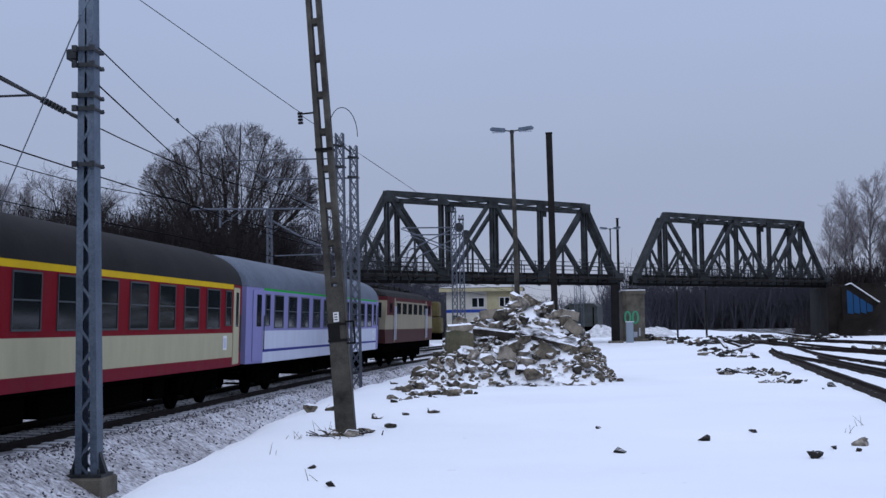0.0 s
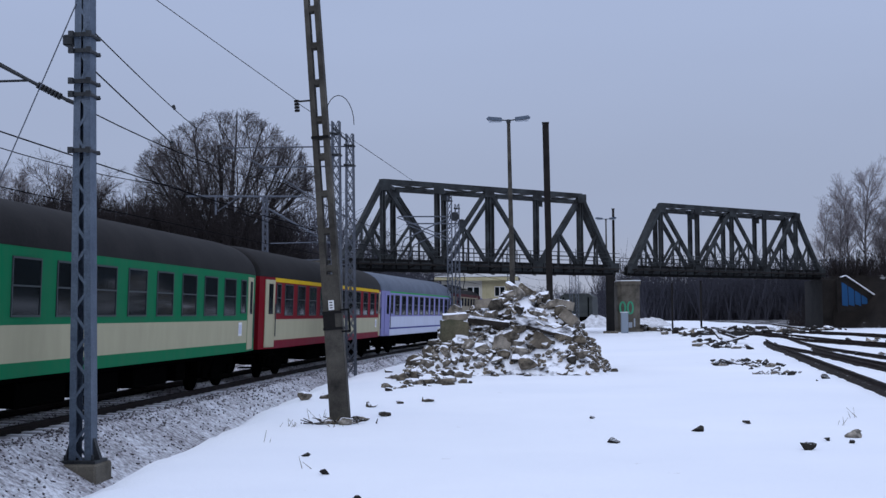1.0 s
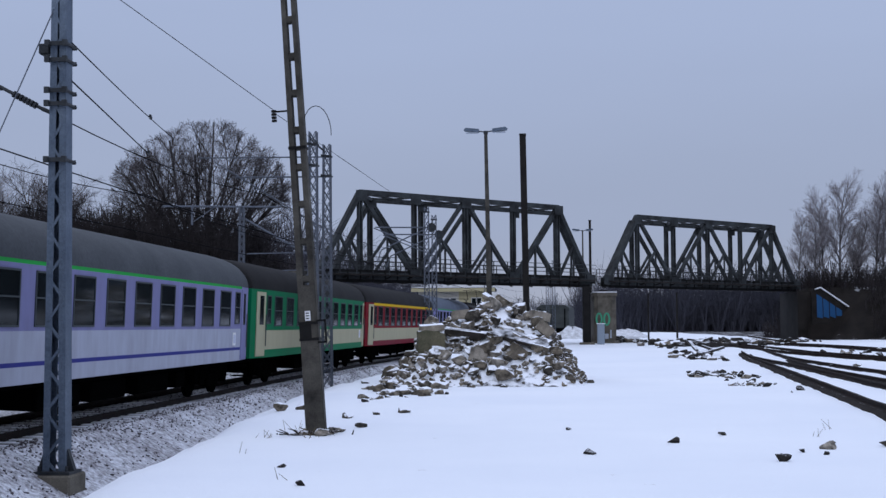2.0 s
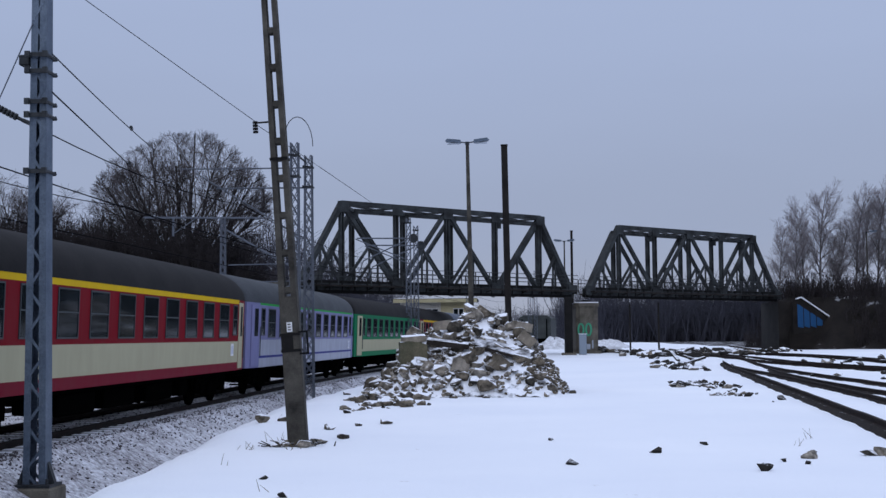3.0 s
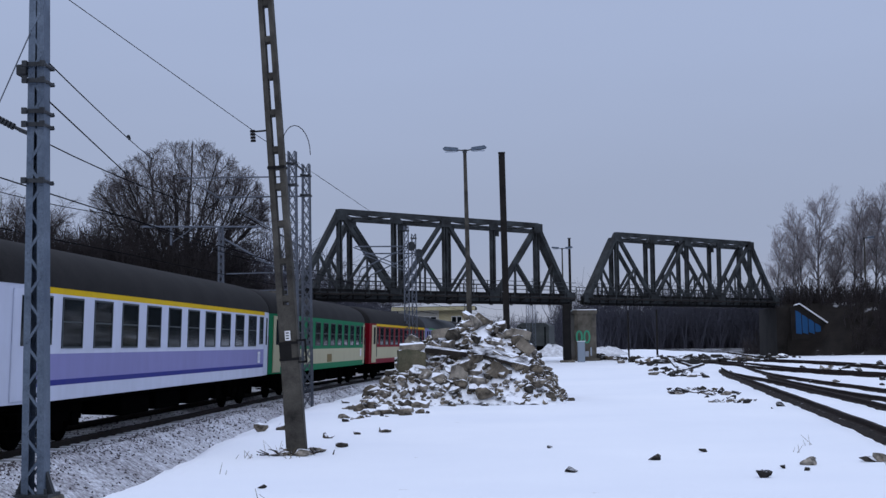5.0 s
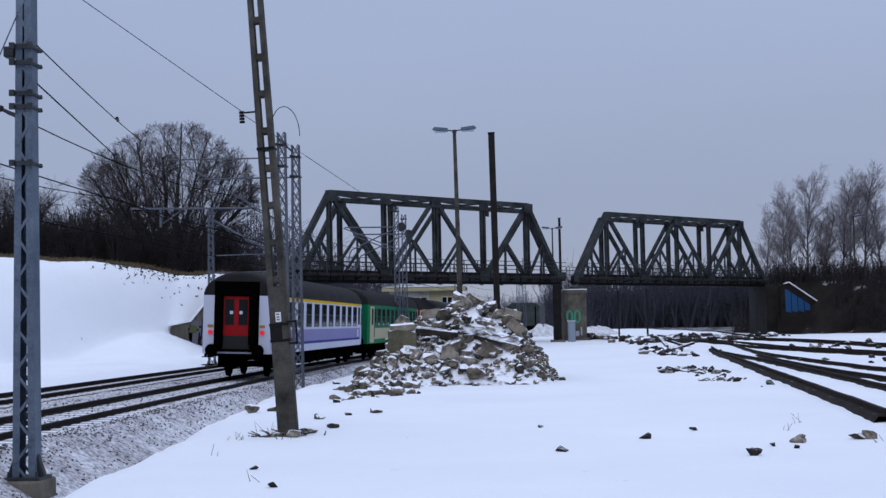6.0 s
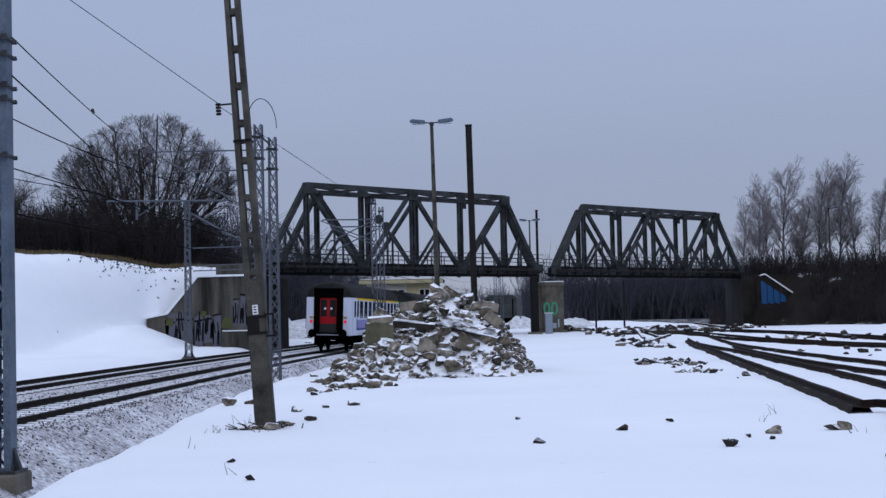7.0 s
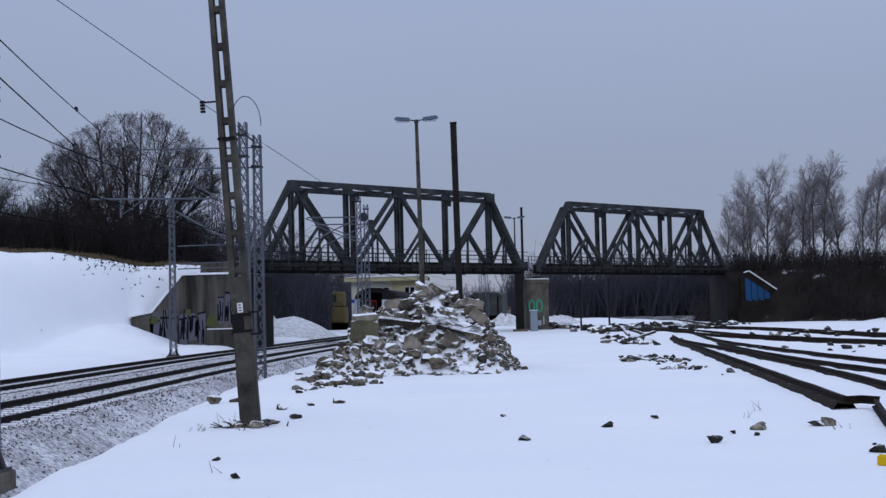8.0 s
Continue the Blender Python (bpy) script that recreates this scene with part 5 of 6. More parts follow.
def build_heap():
    heap = root("rubble_heap", pose(-1.8, RIDGE, GROUND), "tall heap of broken stones and slabs dusted with snow", "rubble heap")
    bm = B()
    nx, ny = 60, 60
    def core_z(x, y):
        return heap_z(x, y) - 0.1 - GROUND + 0.1 * noise.noise((x * 3.1, y * 3.1, 1.0)) - (0.25 if heap_z(x, y) < GROUND + 0.04 else 0.0)
    grid = [[bm.verts.new((-6.2 + 8.4 * i / nx + 1.8, 42.5 + 11.5 * j / ny - RIDGE, core_z(-6.2 + 8.4 * i / nx, 42.5 + 11.5 * j / ny))) for i in range(nx + 1)] for j in range(ny + 1)]
    for j in range(ny):
        for i in range(nx):
            bm.faces.new((grid[j][i], grid[j][i + 1], grid[j + 1][i + 1], grid[j + 1][i]))
    part("core", bm, M_HEAPCORE, heap, "earth and snow between the stones, darkened for shaded gaps", smooth=True)
    rng = random.Random(11)
    placed = []
    tries = 0
    while len(placed) < 290 and tries < 9000:
        tries += 1
        x, y = rng.uniform(-5.6, 1.75), 43.0 + 7.2 * rng.random() ** 0.9
        z = heap_z(x, y)
        up = z - GROUND
        if up < 0.12 or (up < 0.5 and rng.random() < 0.6) or (x > 0.45 and rng.random() < 0.55) or (-1.4 < x < 0.6 and 44.6 < y < 47.6 and rng.random() < 0.72):
            continue
        big = rng.random() ** 2.0
        s = 0.10 + 0.24 * big * (1.0 if x < 0.7 else 0.5)
        if any((x - a) ** 2 + (y - b) ** 2 < (0.55 * (s + c)) ** 2 for a, b, c in placed):
            continue
        placed.append((x, y, s))
        ob = new("stone", STONES[rng.randrange(14)])
        ob.parent = heap
        ob.matrix_world = Matrix.Translation((x, y, z + 0.02 + 0.1 * big)) @ Euler((rng.uniform(-0.6, 0.6), rng.uniform(-0.6, 0.6), rng.uniform(0, 6.3))).to_matrix().to_4x4() @ Matrix.Diagonal((s * rng.uniform(0.9, 1.5), s * rng.uniform(0.8, 1.2), s * rng.uniform(0.55, 1.05), 1))
    small = Sticks()
    shapes = [([v.co.copy() for v in me.vertices], [tuple(f.vertices) for f in me.polygons]) for me in STONES[:5]]
    for k in range(1100):
        x, y = (rng.uniform(-5.7, 1.75), 43.0 + 6.5 * rng.random()) if k < 500 else (rng.uniform(0.1, 1.75), 45.5 + 5 * rng.random())
        z = heap_z(x, y)
        if z < GROUND + 0.1 or (-1.2 < x < 0.2 and rng.random() < 0.5):
            continue
        sc, k = rng.uniform(0.035, 0.11), len(small.v)
        q = Euler((rng.random() * 6, rng.random() * 6, rng.random() * 6)).to_matrix()
        vs, fs = shapes[rng.randrange(5)]
        small.v += [tuple(q @ v * sc + Vector((x + 1.8, y - RIDGE, z - GROUND - 0.04))) for v in vs]
        small.f += [tuple(i + k for i in f) for f in fs]
    sm = new("stone_fill", small.mesh("stone_fill", M_STONE))
    sm.parent = heap
    tagged(sm, kind="stuff")
    for name, x, y, z, sx, sy, sz, rx, ry, rz, mt in (("concrete_block", -3.67, 46.1, 1.22, 0.5, 0.4, 0.42, 2, 2, 6, M_BLOCK), ("slab", -3.72, 46.7, 1.8, 0.42, 0.36, 0.1, 4, -4, 10, M_STONE), ("beam", -2.45, 45.8, 1.62, 0.72, 0.16, 0.09, 14, 7, -5, M_OLDWOOD),
                                                      ("plank", -0.6, 46.0, 1.42, 1.05, 0.34, 0.06, 24, 15, -9, M_OLDWOOD), ("slab", 0.12, 45.75, 1.1, 0.3, 0.2, 0.1, 12, 16, -8, M_STONE), ("slab", 0.1, 47.8, 2.2, 0.32, 0.26, 0.15, 6, 14, 20, M_STONE),
                                                      ("slab", 0.25, 46.8, 1.75, 0.27, 0.24, 0.2, 10, 40, 15, M_STONE), ("slab", -0.7, 44.9, 0.95, 0.27, 0.22, 0.22, 20, 30, 40, M_STONE), ("slab", -2.0, 44.7, 0.85, 0.24, 0.2, 0.2, -10, 20, 25, M_STONE), ("slab", -2.75, 47.6, 2.25, 0.3, 0.25, 0.15, 0, -6, 12, M_STONE)):
        b = box(B(), -sx, sx, -sy, sy, -sz, sz)
        bmesh.ops.subdivide_edges(b, edges=b.edges[:], cuts=3, use_grid_fill=True)
        for v in b.verts:
            v.co += Vector((noise.noise(v.co * 1.9 + Vector((x, y, 1))), noise.noise(v.co * 1.9 + Vector((x, y, 9))), noise.noise(v.co * 2.1 + Vector((y, x, 5))))) * 0.12 * min(1.0, sz * 3)
        sl = part(name, b, mt, heap)
        sl.matrix_world = pose(x, y, z, rx, ry, rz)


build_heap()


def scatter(name, label, category, group, meshes, spots, seed):
    rng = random.Random(seed)
    for x, y, s in spots:
        ob = new(name, meshes[rng.randrange(len(meshes))])
        ob.matrix_world = Matrix.Translation((x, y, ground_z(x, y) + s * 0.3)) @ Euler((rng.uniform(-0.3, 0.3), rng.uniform(-0.3, 0.3), rng.uniform(0, 6.3))).to_matrix().to_4x4() @ Matrix.Diagonal((s * rng.uniform(1.0, 1.5), s * rng.uniform(0.8, 1.1), s * rng.uniform(0.55, 0.8), 1))
        tagged(ob, label, category, group)


scatter("loose_stone", "dark loose stone lying on the snow", "stone", "loose stones", DARKS, [(0.8, 20.5, 0.11), (2.25, 22.6, 0.11), (3.47, 19.4, 0.14), (3.3, 24.25, 0.07), (4.06, 21.0, 0.06), (7.81, 40.25, 0.18), (5.39, 17.92, 0.13), (0.57, 25.29, 0.06), (3.6, 20.3, 0.05), (4.35, 20.6, 0.07), (5.6, 18.8, 0.04), (4.9, 22.6, 0.05), (8.3, 37.5, 0.09), (7.2, 38.6, 0.06), (-2.95, 16.4, 0.07), (-3.6, 18.6, 0.06), (-2.2, 14.2, 0.06)], 3)
scatter("pale_stone", "pale brown stone half sunk in the snow", "stone", "loose stones", STONES, [(4.59, 21.6, 0.15), (5.85, 22.15, 0.17), (5.65, 22.1, 0.14), (-3.08, 30.67, 0.16), (-6.03, 31.07, 0.22), (-5.6, 31.4, 0.18), (-4.1, 28.65, 0.14), (-3.78, 24.9, 0.15), (-3.45, 25.9, 0.13), (-3.6, 29.6, 0.1)], 4)
rng0 = random.Random(21)
spots = []
for cx, cy, rx, ry, n, s in ((-4.4, 42.5, 1.3, 3.2, 34, 0.2), (-3.7, 38.8, 1.0, 1.6, 18, 0.16), (-4.3, 36.5, 0.8, 2.0, 10, 0.09), (-1.8, 43.3, 2.2, 0.6, 6, 0.13), (1.0, 46.8, 1.2, 1.4, 12, 0.12), (-4.2, 24.4, 0.5, 0.35, 14, 0.09)):
    for _ in range(n):
        spots.append((rng0.gauss(cx, rx * 0.5), rng0.gauss(cy, ry * 0.5), s * rng0.uniform(0.4, 1.7)))
scatter("fallen_stone", "broken stone fallen from the rubble heap onto snow", "stone", "fallen stones", STONES + DARKS[:2], spots, 6)
spots = []
for cx, cy, rx, ry, n, s in ((6.8, 52.0, 1.2, 3.0, 56, 0.12), (6.9, 44.0, 1.2, 2.0, 22, 0.08), (9.3, 80.0, 1.5, 5.0, 60, 0.2), (12.5, 104.0, 4.5, 6.0, 70, 0.3), (7.6, 118.0, 2.4, 3.0, 36, 0.35), (15.0, 113.0, 6.0, 3.5, 46, 0.3), (20.0, 117.0, 5.0, 3.0, 26, 0.28), (20, 60, 5, 7, 24, 0.14), (21, 85, 6, 9, 24, 0.2)):
    for _ in range(n):
        spots.append((rng0.gauss(cx, rx * 0.5), rng0.gauss(cy, ry * 0.5), s * rng0.uniform(0.4, 1.8)))
scatter("rubble_lump", "dark frozen lump of rubble on the snowy yard", "stone", "yard rubble", DARKS + STONES[:3], spots, 8)


def pole_debris():
    rng = random.Random(19)
    st = Sticks()
    for _ in range(70):
        x, y = -4.12 + rng.gauss(0, 0.28), 24.35 + rng.gauss(0, 0.2)
        a = Vector((x, y, ground_z(x, y) + rng.uniform(0.0, 0.06)))
        st.stick(a, a + Vector((rng.gauss(0, 0.13), rng.gauss(0, 0.1), rng.uniform(-0.03, 0.09))), 0.018, 0.01, 4)
    tagged(new("dead_roots", st.mesh("dead_roots", M_OLDWOOD)), "tangle of dark dead roots at the pole's foot", "debris", kind="stuff")
    bm = box(B(), -0.11, 0.11, -0.08, 0.08, 0.0, 0.15, bevel=0.03)
    for v in bm.verts:
        v.co += Vector((noise.noise(v.co * 9), noise.noise(v.co * 9 + Vector((3, 0, 0))), 0)) * 0.03
    ob = new("scrap_canister", mesh_of("scrap_canister", bm, M_YELLOW))
    ob.matrix_world = pose(5.02, 16.36, ground_z(5.02, 16.36) - 0.02, 0, 8, 25)
    tagged(ob, "crumpled yellow plastic canister lying in the snow", "canister")


pole_debris()


def ballast_stones():
    """Loose crushed stone on the shoulder of the bed, one mesh."""
    rng = random.Random(9)
    ico = B()
    bmesh.ops.create_icosphere(ico, subdivisions=1, radius=1.0)
    pts, tri = [v.co.copy() for v in ico.verts], [[v.index for v in f.verts] for f in ico.faces]
    ico.free()
    vs, fs = [], []
    for _ in range(6500):
        y = 12 + 55 * rng.random() ** 1.5
        e = rng.choice((rng.uniform(1.1, 3.0), rng.uniform(1.2, 2.1), rng.uniform(-3.2, -1.2), rng.uniform(-0.6, 0.6)))
        z = float(np.interp(e, [b[0] for b in BED], [b[1] for b in BED]))
        s = rng.uniform(0.013, 0.028)
        k = len(vs)
        q = Euler((rng.random() * 6, rng.random() * 6, rng.random() * 6)).to_matrix()
        for p in pts:
            c = q @ Vector((p.x * 1.4, p.y, p.z * 0.7)) * s * (1 + 0.3 * noise.noise(p * 2 + Vector((k, 0, 0))))
            vs.append((track_x(y) + e + c.x, y + c.y, z + 0.01 + c.z))
        fs += [[i + k for i in f] for f in tri]
    me = bpy.data.meshes.new("ballast_stones")
    me.from_pydata(vs, [], fs)
    me.materials.append(M_CRUSHED)
    ob = new("ballast_stones", me)
    tagged(ob, "loose dark crushed stones on the ballast shoulder", "ballast", kind="stuff")


ballast_stones()


# ---------------------------------------------------------------- trees, built as arrays of tapered sticks
def rand_dir(rng):
    return Vector((rng.gauss(0, 1), rng.gauss(0, 1), rng.gauss(0, 1))).normalized()


def grow(wood, twigs, rng, p, d, length, r, level, top, kids, spread, lift, limb, fine, reach=1.0):
    """One limb with its children; the last levels go into the twigs."""
    seg = 5 if level < 2 else 3 if level < top else 2
    out = wood if level < top - 1 else twigs
    sides = 6 if level == 0 else 5 if level == 1 else 3
    step, pts, rad = length / seg, [p], [r]
    for k in range(seg):
        d = (d + rand_dir(rng) * (0.10 if level == 0 else 0.15) + Vector((0, 0, lift * (0.06 if level else 0.0)))).normalized()
        p = p + d * step
        pts.append(p)
        rad.append(max(r * (1 - 0.75 * (k + 1) / seg), fine))
        out.stick(pts[-2], pts[-1], rad[-2], rad[-1], sides)
    if level >= top:
        return
    n = kids[min(level, len(kids) - 1)]
    for i in range(n):
        t = (0.28 if level == 0 else 0.18) + (0.97 - (0.28 if level == 0 else 0.18)) * (i + rng.random()) / n
        k = min(int(t * seg), seg - 1)
        q = pts[k].lerp(pts[k + 1], t * seg - k)
        dd = (pts[k + 1] - pts[k]).normalized()
        side = dd.cross(rand_dir(rng)).normalized()
        ang = rng.uniform(0.55, 1.15) * spread
        nd = (dd * math.cos(ang) + side * math.sin(ang)).normalized()
        grow(wood, twigs, rng, q, nd, length * rng.uniform(0.42, 0.68) * (1.15 - 0.45 * t) * (limb if level == 0 else reach), max(rad[k] * 0.55, fine), level + 1, top, kids, spread, lift, limb, fine, reach)


def tree_meshes(seed, height, r, kids, spread, lift, top, bark, twig, stems=1, lean=0.5, first=0.62, limb=1.0, fine=0.014, reach=1.0):
    rng = random.Random(seed)
    wood, twigs = Sticks(), Sticks()
    for s in range(stems):
        a = 2.4 * s + rng.random() * 0.4
        tip = lean * math.sqrt((s + 0.3) / stems)
        d = Vector((math.cos(a) * tip, math.sin(a) * tip, 1)).normalized() if stems > 1 else Vector((0.03, 0.02, 1)).normalized()
        grow(wood, twigs, rng, Vector((0, 0, -0.3)), d, height * first * rng.uniform(0.85, 1.1), r, 0, top, kids, spread, lift, limb, fine, reach)
    return wood.mesh("trunk", bark), twigs.mesh("crown", twig)


def tree(meshes, x, y, s, turn, label, sx=1.0, z=None):
    t = root("bare_tree", Matrix.Translation((x, y, ground_z(x, y) if z is None else z)) @ pose(0, 0, 0, 0, 0, turn) @ Matrix.Diagonal((s * sx, s * sx, s, 1)), label, "tree")
    for name, me in zip(("trunk", "crown"), meshes):
        new(name, me).parent = t
    return t


def dome_tree(seed, rx, height, mid, stems, kids, bark, twig):
    """A broad many-stemmed tree: limbs fan out from the foot, and the twigs end along a domed outline."""
    rng = random.Random(seed)
    wood, twigs = Sticks(), Sticks()
    def inside(q):
        k = 1 + 0.10 * noise.noise((q.x * 0.35, q.y * 0.35, q.z * 0.35)) + rng.uniform(-0.05, 0.03)
        rz = (height - mid) if q.z > mid else mid * 1.4
        return (q.x / rx) ** 2 + (q.y / rx) ** 2 + ((q.z - mid) / rz) ** 2 < k * k
    def limb(p, d, length, r, level):
        seg = (8, 5, 4, 3, 2)[level]
        out = wood if level < 3 else twigs
        pts, rad = [p], [r]
        for k in range(seg):
            d = (d + rand_dir(rng) * (0.07 if level == 0 else 0.16) + Vector((0, 0, 0.03 if level == 0 else 0.05))).normalized()
            q = pts[-1] + d * length / seg
            if not inside(q):
                break
            pts.append(q)
            rad.append(max(r * (1 - 0.8 * (k + 1) / seg), 0.009))
            out.stick(pts[-2], pts[-1], rad[-2], rad[-1], 5 if level < 2 else 3)
        if level == 4 or len(pts) < 2:
            return
        n = kids[level]
        for i in range(n):
            t = 0.22 + 0.76 * (i + rng.random()) / n
            f = t * (len(pts) - 1)
            k = min(int(f), len(pts) - 2)
            q, dd = pts[k].lerp(pts[k + 1], f - k), (pts[k + 1] - pts[k]).normalized()
            side = dd.cross(rand_dir(rng)).normalized()
            ang = rng.uniform(0.35, 0.85)
            limb(q, dd * math.cos(ang) + side * math.sin(ang), length * rng.uniform(0.36, 0.6) * (1.1 - 0.35 * t), max(rad[k] * 0.5, 0.009), level + 1)
    for s in range(stems):
        a = 2.4 * s + rng.random() * 0.5
        tip = 1.25 * math.sqrt((s + 0.2) / stems)
        limb(Vector((math.cos(a) * 0.4, math.sin(a) * 0.4, -0.3)), Vector((math.cos(a) * tip, math.sin(a) * tip, 1)).normalized(), height * rng.uniform(0.9, 1.1), rng.uniform(0.16, 0.29), 0)
    return wood.mesh("trunk", bark), twigs.mesh("crown", twig)


WILLOW = dome_tree(3, 8.3, 13.4, 6.3, 15, (9, 7, 5, 5), M_BARK, M_TWIG)
BIRCHES = [tree_meshes(20 + k, 17.0, 0.2, (30, 11, 7), 0.75, 1.5, 3, M_BIRCH, M_TWIG_PALE, first=1.0, limb=0.44, fine=0.012) for k in range(3)]
ROUGH = [tree_meshes(50 + k, 12.0, 0.2, (13, 9, 7), 0.9, 1.2, 3, M_BARK, M_TWIG, stems=2, lean=0.25, first=0.85, limb=0.8, fine=0.013) for k in range(3)]

tree(WILLOW, -29.8, 116.0, 1.0, 20, "broad bare many-stemmed tree on the snowy bank", 1.0, z=6.9)
rt = random.Random(77)
for x, y, s in ((34.4, 150, 0.86), (31.6, 150, 0.66), (33.0, 152, 0.76), (36.0, 151, 0.7), (29.8, 150, 0.6), (37.2, 152, 0.62), (38.9, 152, 0.84), (41.6, 153, 0.88), (40.3, 155, 0.8), (43.6, 153, 0.8), (45.6, 152, 0.7), (47.5, 153, 0.82), (50, 155, 0.9), (53.5, 156, 0.9)):
    tree(BIRCHES[rt.randrange(3)], x - 0.9, y, s * 0.84, rt.uniform(0, 360), "tall slender bare birch on the far bank", 1.0, z=max(4.6, ground_z(x, y)))
for x, y, s in ((-45.5, 120, 0.75), (-43.5, 121, 0.65), (-48, 118, 0.8), (-52, 119, 0.75), (-56, 122, 0.9), (-40.5, 124, 0.55), (-61, 121, 1.0), (-37.5, 122, 0.5), (-22.5, 121, 0.52), (-20.0, 118, 0.45), (-34, 119, 0.6), (-25, 120, 0.6)):
    if x < -47:
        tree(BIRCHES[rt.randrange(3)], x, y, s * 0.62, rt.uniform(0, 360), "slender pale bare tree in the thicket above the bank", 1.15)
    else:
        tree(ROUGH[rt.randrange(3)], x, y, s, rt.uniform(0, 360), "bare dark tree in the thicket above the bank", 1.1)


def thicket(name, label, spots, mat, seed, hgt, twig=8, stem_r=0.025, width=0.5, fine=1):
    """Many thin stems with side twigs, one mesh: nobody could count them."""
    rng = random.Random(seed)
    st = Sticks()
    for x, y, z, s in spots:
        h = hgt * s * rng.uniform(0.6, 1.15)
        for _ in range(3):
            a = Vector((x + rng.uniform(-0.4, 0.4), y + rng.uniform(-0.4, 0.4), z - 0.2))
            d = Vector((rng.gauss(0, 0.22), rng.gauss(0, 0.22), 1)).normalized()
            b = a + d * h * 0.55
            c = b + (d + rand_dir(rng) * 0.3).normalized() * h * 0.45
            st.stick(a, b, stem_r * 1.5, stem_r, 3)
            st.stick(b, c, stem_r, stem_r * 0.35, 3)
            for _ in range(twig):
                t = rng.uniform(0.15, 0.97)
                q = a.lerp(b, t / 0.55) if t < 0.55 else b.lerp(c, (t - 0.55) / 0.45)
                e = (d * 0.7 + rand_dir(rng) * 0.9).normalized()
                ln = h * rng.uniform(0.12, 0.34) * width * 2
                m = q + e * ln
                st.stick(q, m, stem_r * 0.5, stem_r * 0.22, 3)
                for _ in range(fine):
                    w = q.lerp(m, rng.uniform(0.3, 0.9))
                    st.stick(w, w + (e + rand_dir(rng) * 0.8).normalized() * ln * 0.5, stem_r * 0.3, stem_r * 0.15, 3)
    return tagged(new(name, st.mesh(name, mat)), label, "brush", kind="stuff")


def spots_in(n, seed, fx, fy, fz, lo=0.6, hi=1.2):
    rng = random.Random(seed)
    out = []
    for _ in range(n):
        u, v = rng.random(), rng.random()
        x, y = fx(u, v), fy(u, v)
        out.append((x, y, fz(x, y), rng.uniform(lo, hi)))
    return out


def right_bank_y(u, v):
    x = 26.5 + 62 * u
    return 134.5 + 24 * v if x < 31.8 else 134.6 - 0.45 * (x - 27) - 1.05 * (2 + 0.5 * min(x - 27, 22)) + 34 * v ** 1.6


thicket("bank_thicket", "dense dark bare thicket above the snowy bank", spots_in(1600, 1, lambda u, v: -75 + 54 * u, lambda u, v: 104 + 24 * v, lambda x, y: ground_z(x, y)), M_BRUSH, 1, 5.0, 8, 0.04)
thicket("slope_brush", "brown dead brush covering the far bank", spots_in(3400, 2, lambda u, v: 26.5 + 62 * u, right_bank_y, lambda x, y: ground_z(x, y), 0.4, 1.2), M_BRUSH, 2, 2.6, 8, 0.035, fine=0)
thicket("far_wood", "bare wood beyond the bridge, tinted bluish for haze", spots_in(3000, 3, lambda u, v: 10 + 123 * u, lambda u, v: 285 + 60 * v - 40 * u, lambda x, y: ground_z(x, y), 0.6, 1.25), M_FARWOOD, 3, 11.5, 7, 0.085, fine=0)
thicket("far_wood_by_line", "bare wood beside the line, tinted bluish for haze", spots_in(1500, 4, lambda u, v: -70 + 52 * u, lambda u, v: 140 + 130 * v, lambda x, y: ground_z(x, y), 0.7, 1.2), M_FARWOOD, 4, 9.0, 7, 0.06, fine=0)
thicket("distant_wood", "bare wood on the horizon behind the line, greyed for haze", spots_in(400, 5, lambda u, v: -14 + 60 * u, lambda u, v: 470 + 60 * v, lambda x, y: 0.5, 0.7, 1.2), M_FARWOOD2, 5, 10.5, 7, 0.12, fine=0)


def grass_tufts():
    rng = random.Random(14)
    st = Sticks()
    for x, y, n in ((-3.35, 16.9, 2), (-4.5, 20.5, 2), (-4.9, 23.7, 7), (-4.0, 23.5, 7), (-4.6, 25.3, 5), (5.9, 21.2, 4), (4.9, 23.8, 3), (5.3, 25.3, 3)):
        for _ in range(n):
            a = Vector((x + rng.gauss(0, 0.12), y + rng.gauss(0, 0.12), ground_z(x, y) - 0.02))
            st.stick(a, a + Vector((rng.gauss(0, 0.08), rng.gauss(0, 0.06), rng.uniform(0.08, 0.22))), 0.006, 0.003, 3)
    tagged(new("grass_stalks", st.mesh("grass_stalks", M_GRASS)), "thin dry grass stalks poking through the snow", "grass", kind="stuff")
    st = Sticks()
    for _ in range(1600):
        u = rng.random()
        x = -40 + 19.5 * u
        y = crest(x) + 1.6 + rng.gauss(0, 0.9) 
        z = ground_z(x, y)
        for _ in range(3):
            a = Vector((x + rng.gauss(0, 0.2), y + rng.gauss(0, 0.2), z - 0.05))
            st.stick(a, a + Vector((rng.gauss(0, 0.25), rng.gauss(0, 0.2), rng.uniform(0.12, 0.4))), 0.025, 0.01, 3)
    tagged(new("crest_grass", st.mesh("crest_grass", M_GRASS)), "dry brown grass along the crest of the bank", "grass", kind="stuff")


grass_tufts()


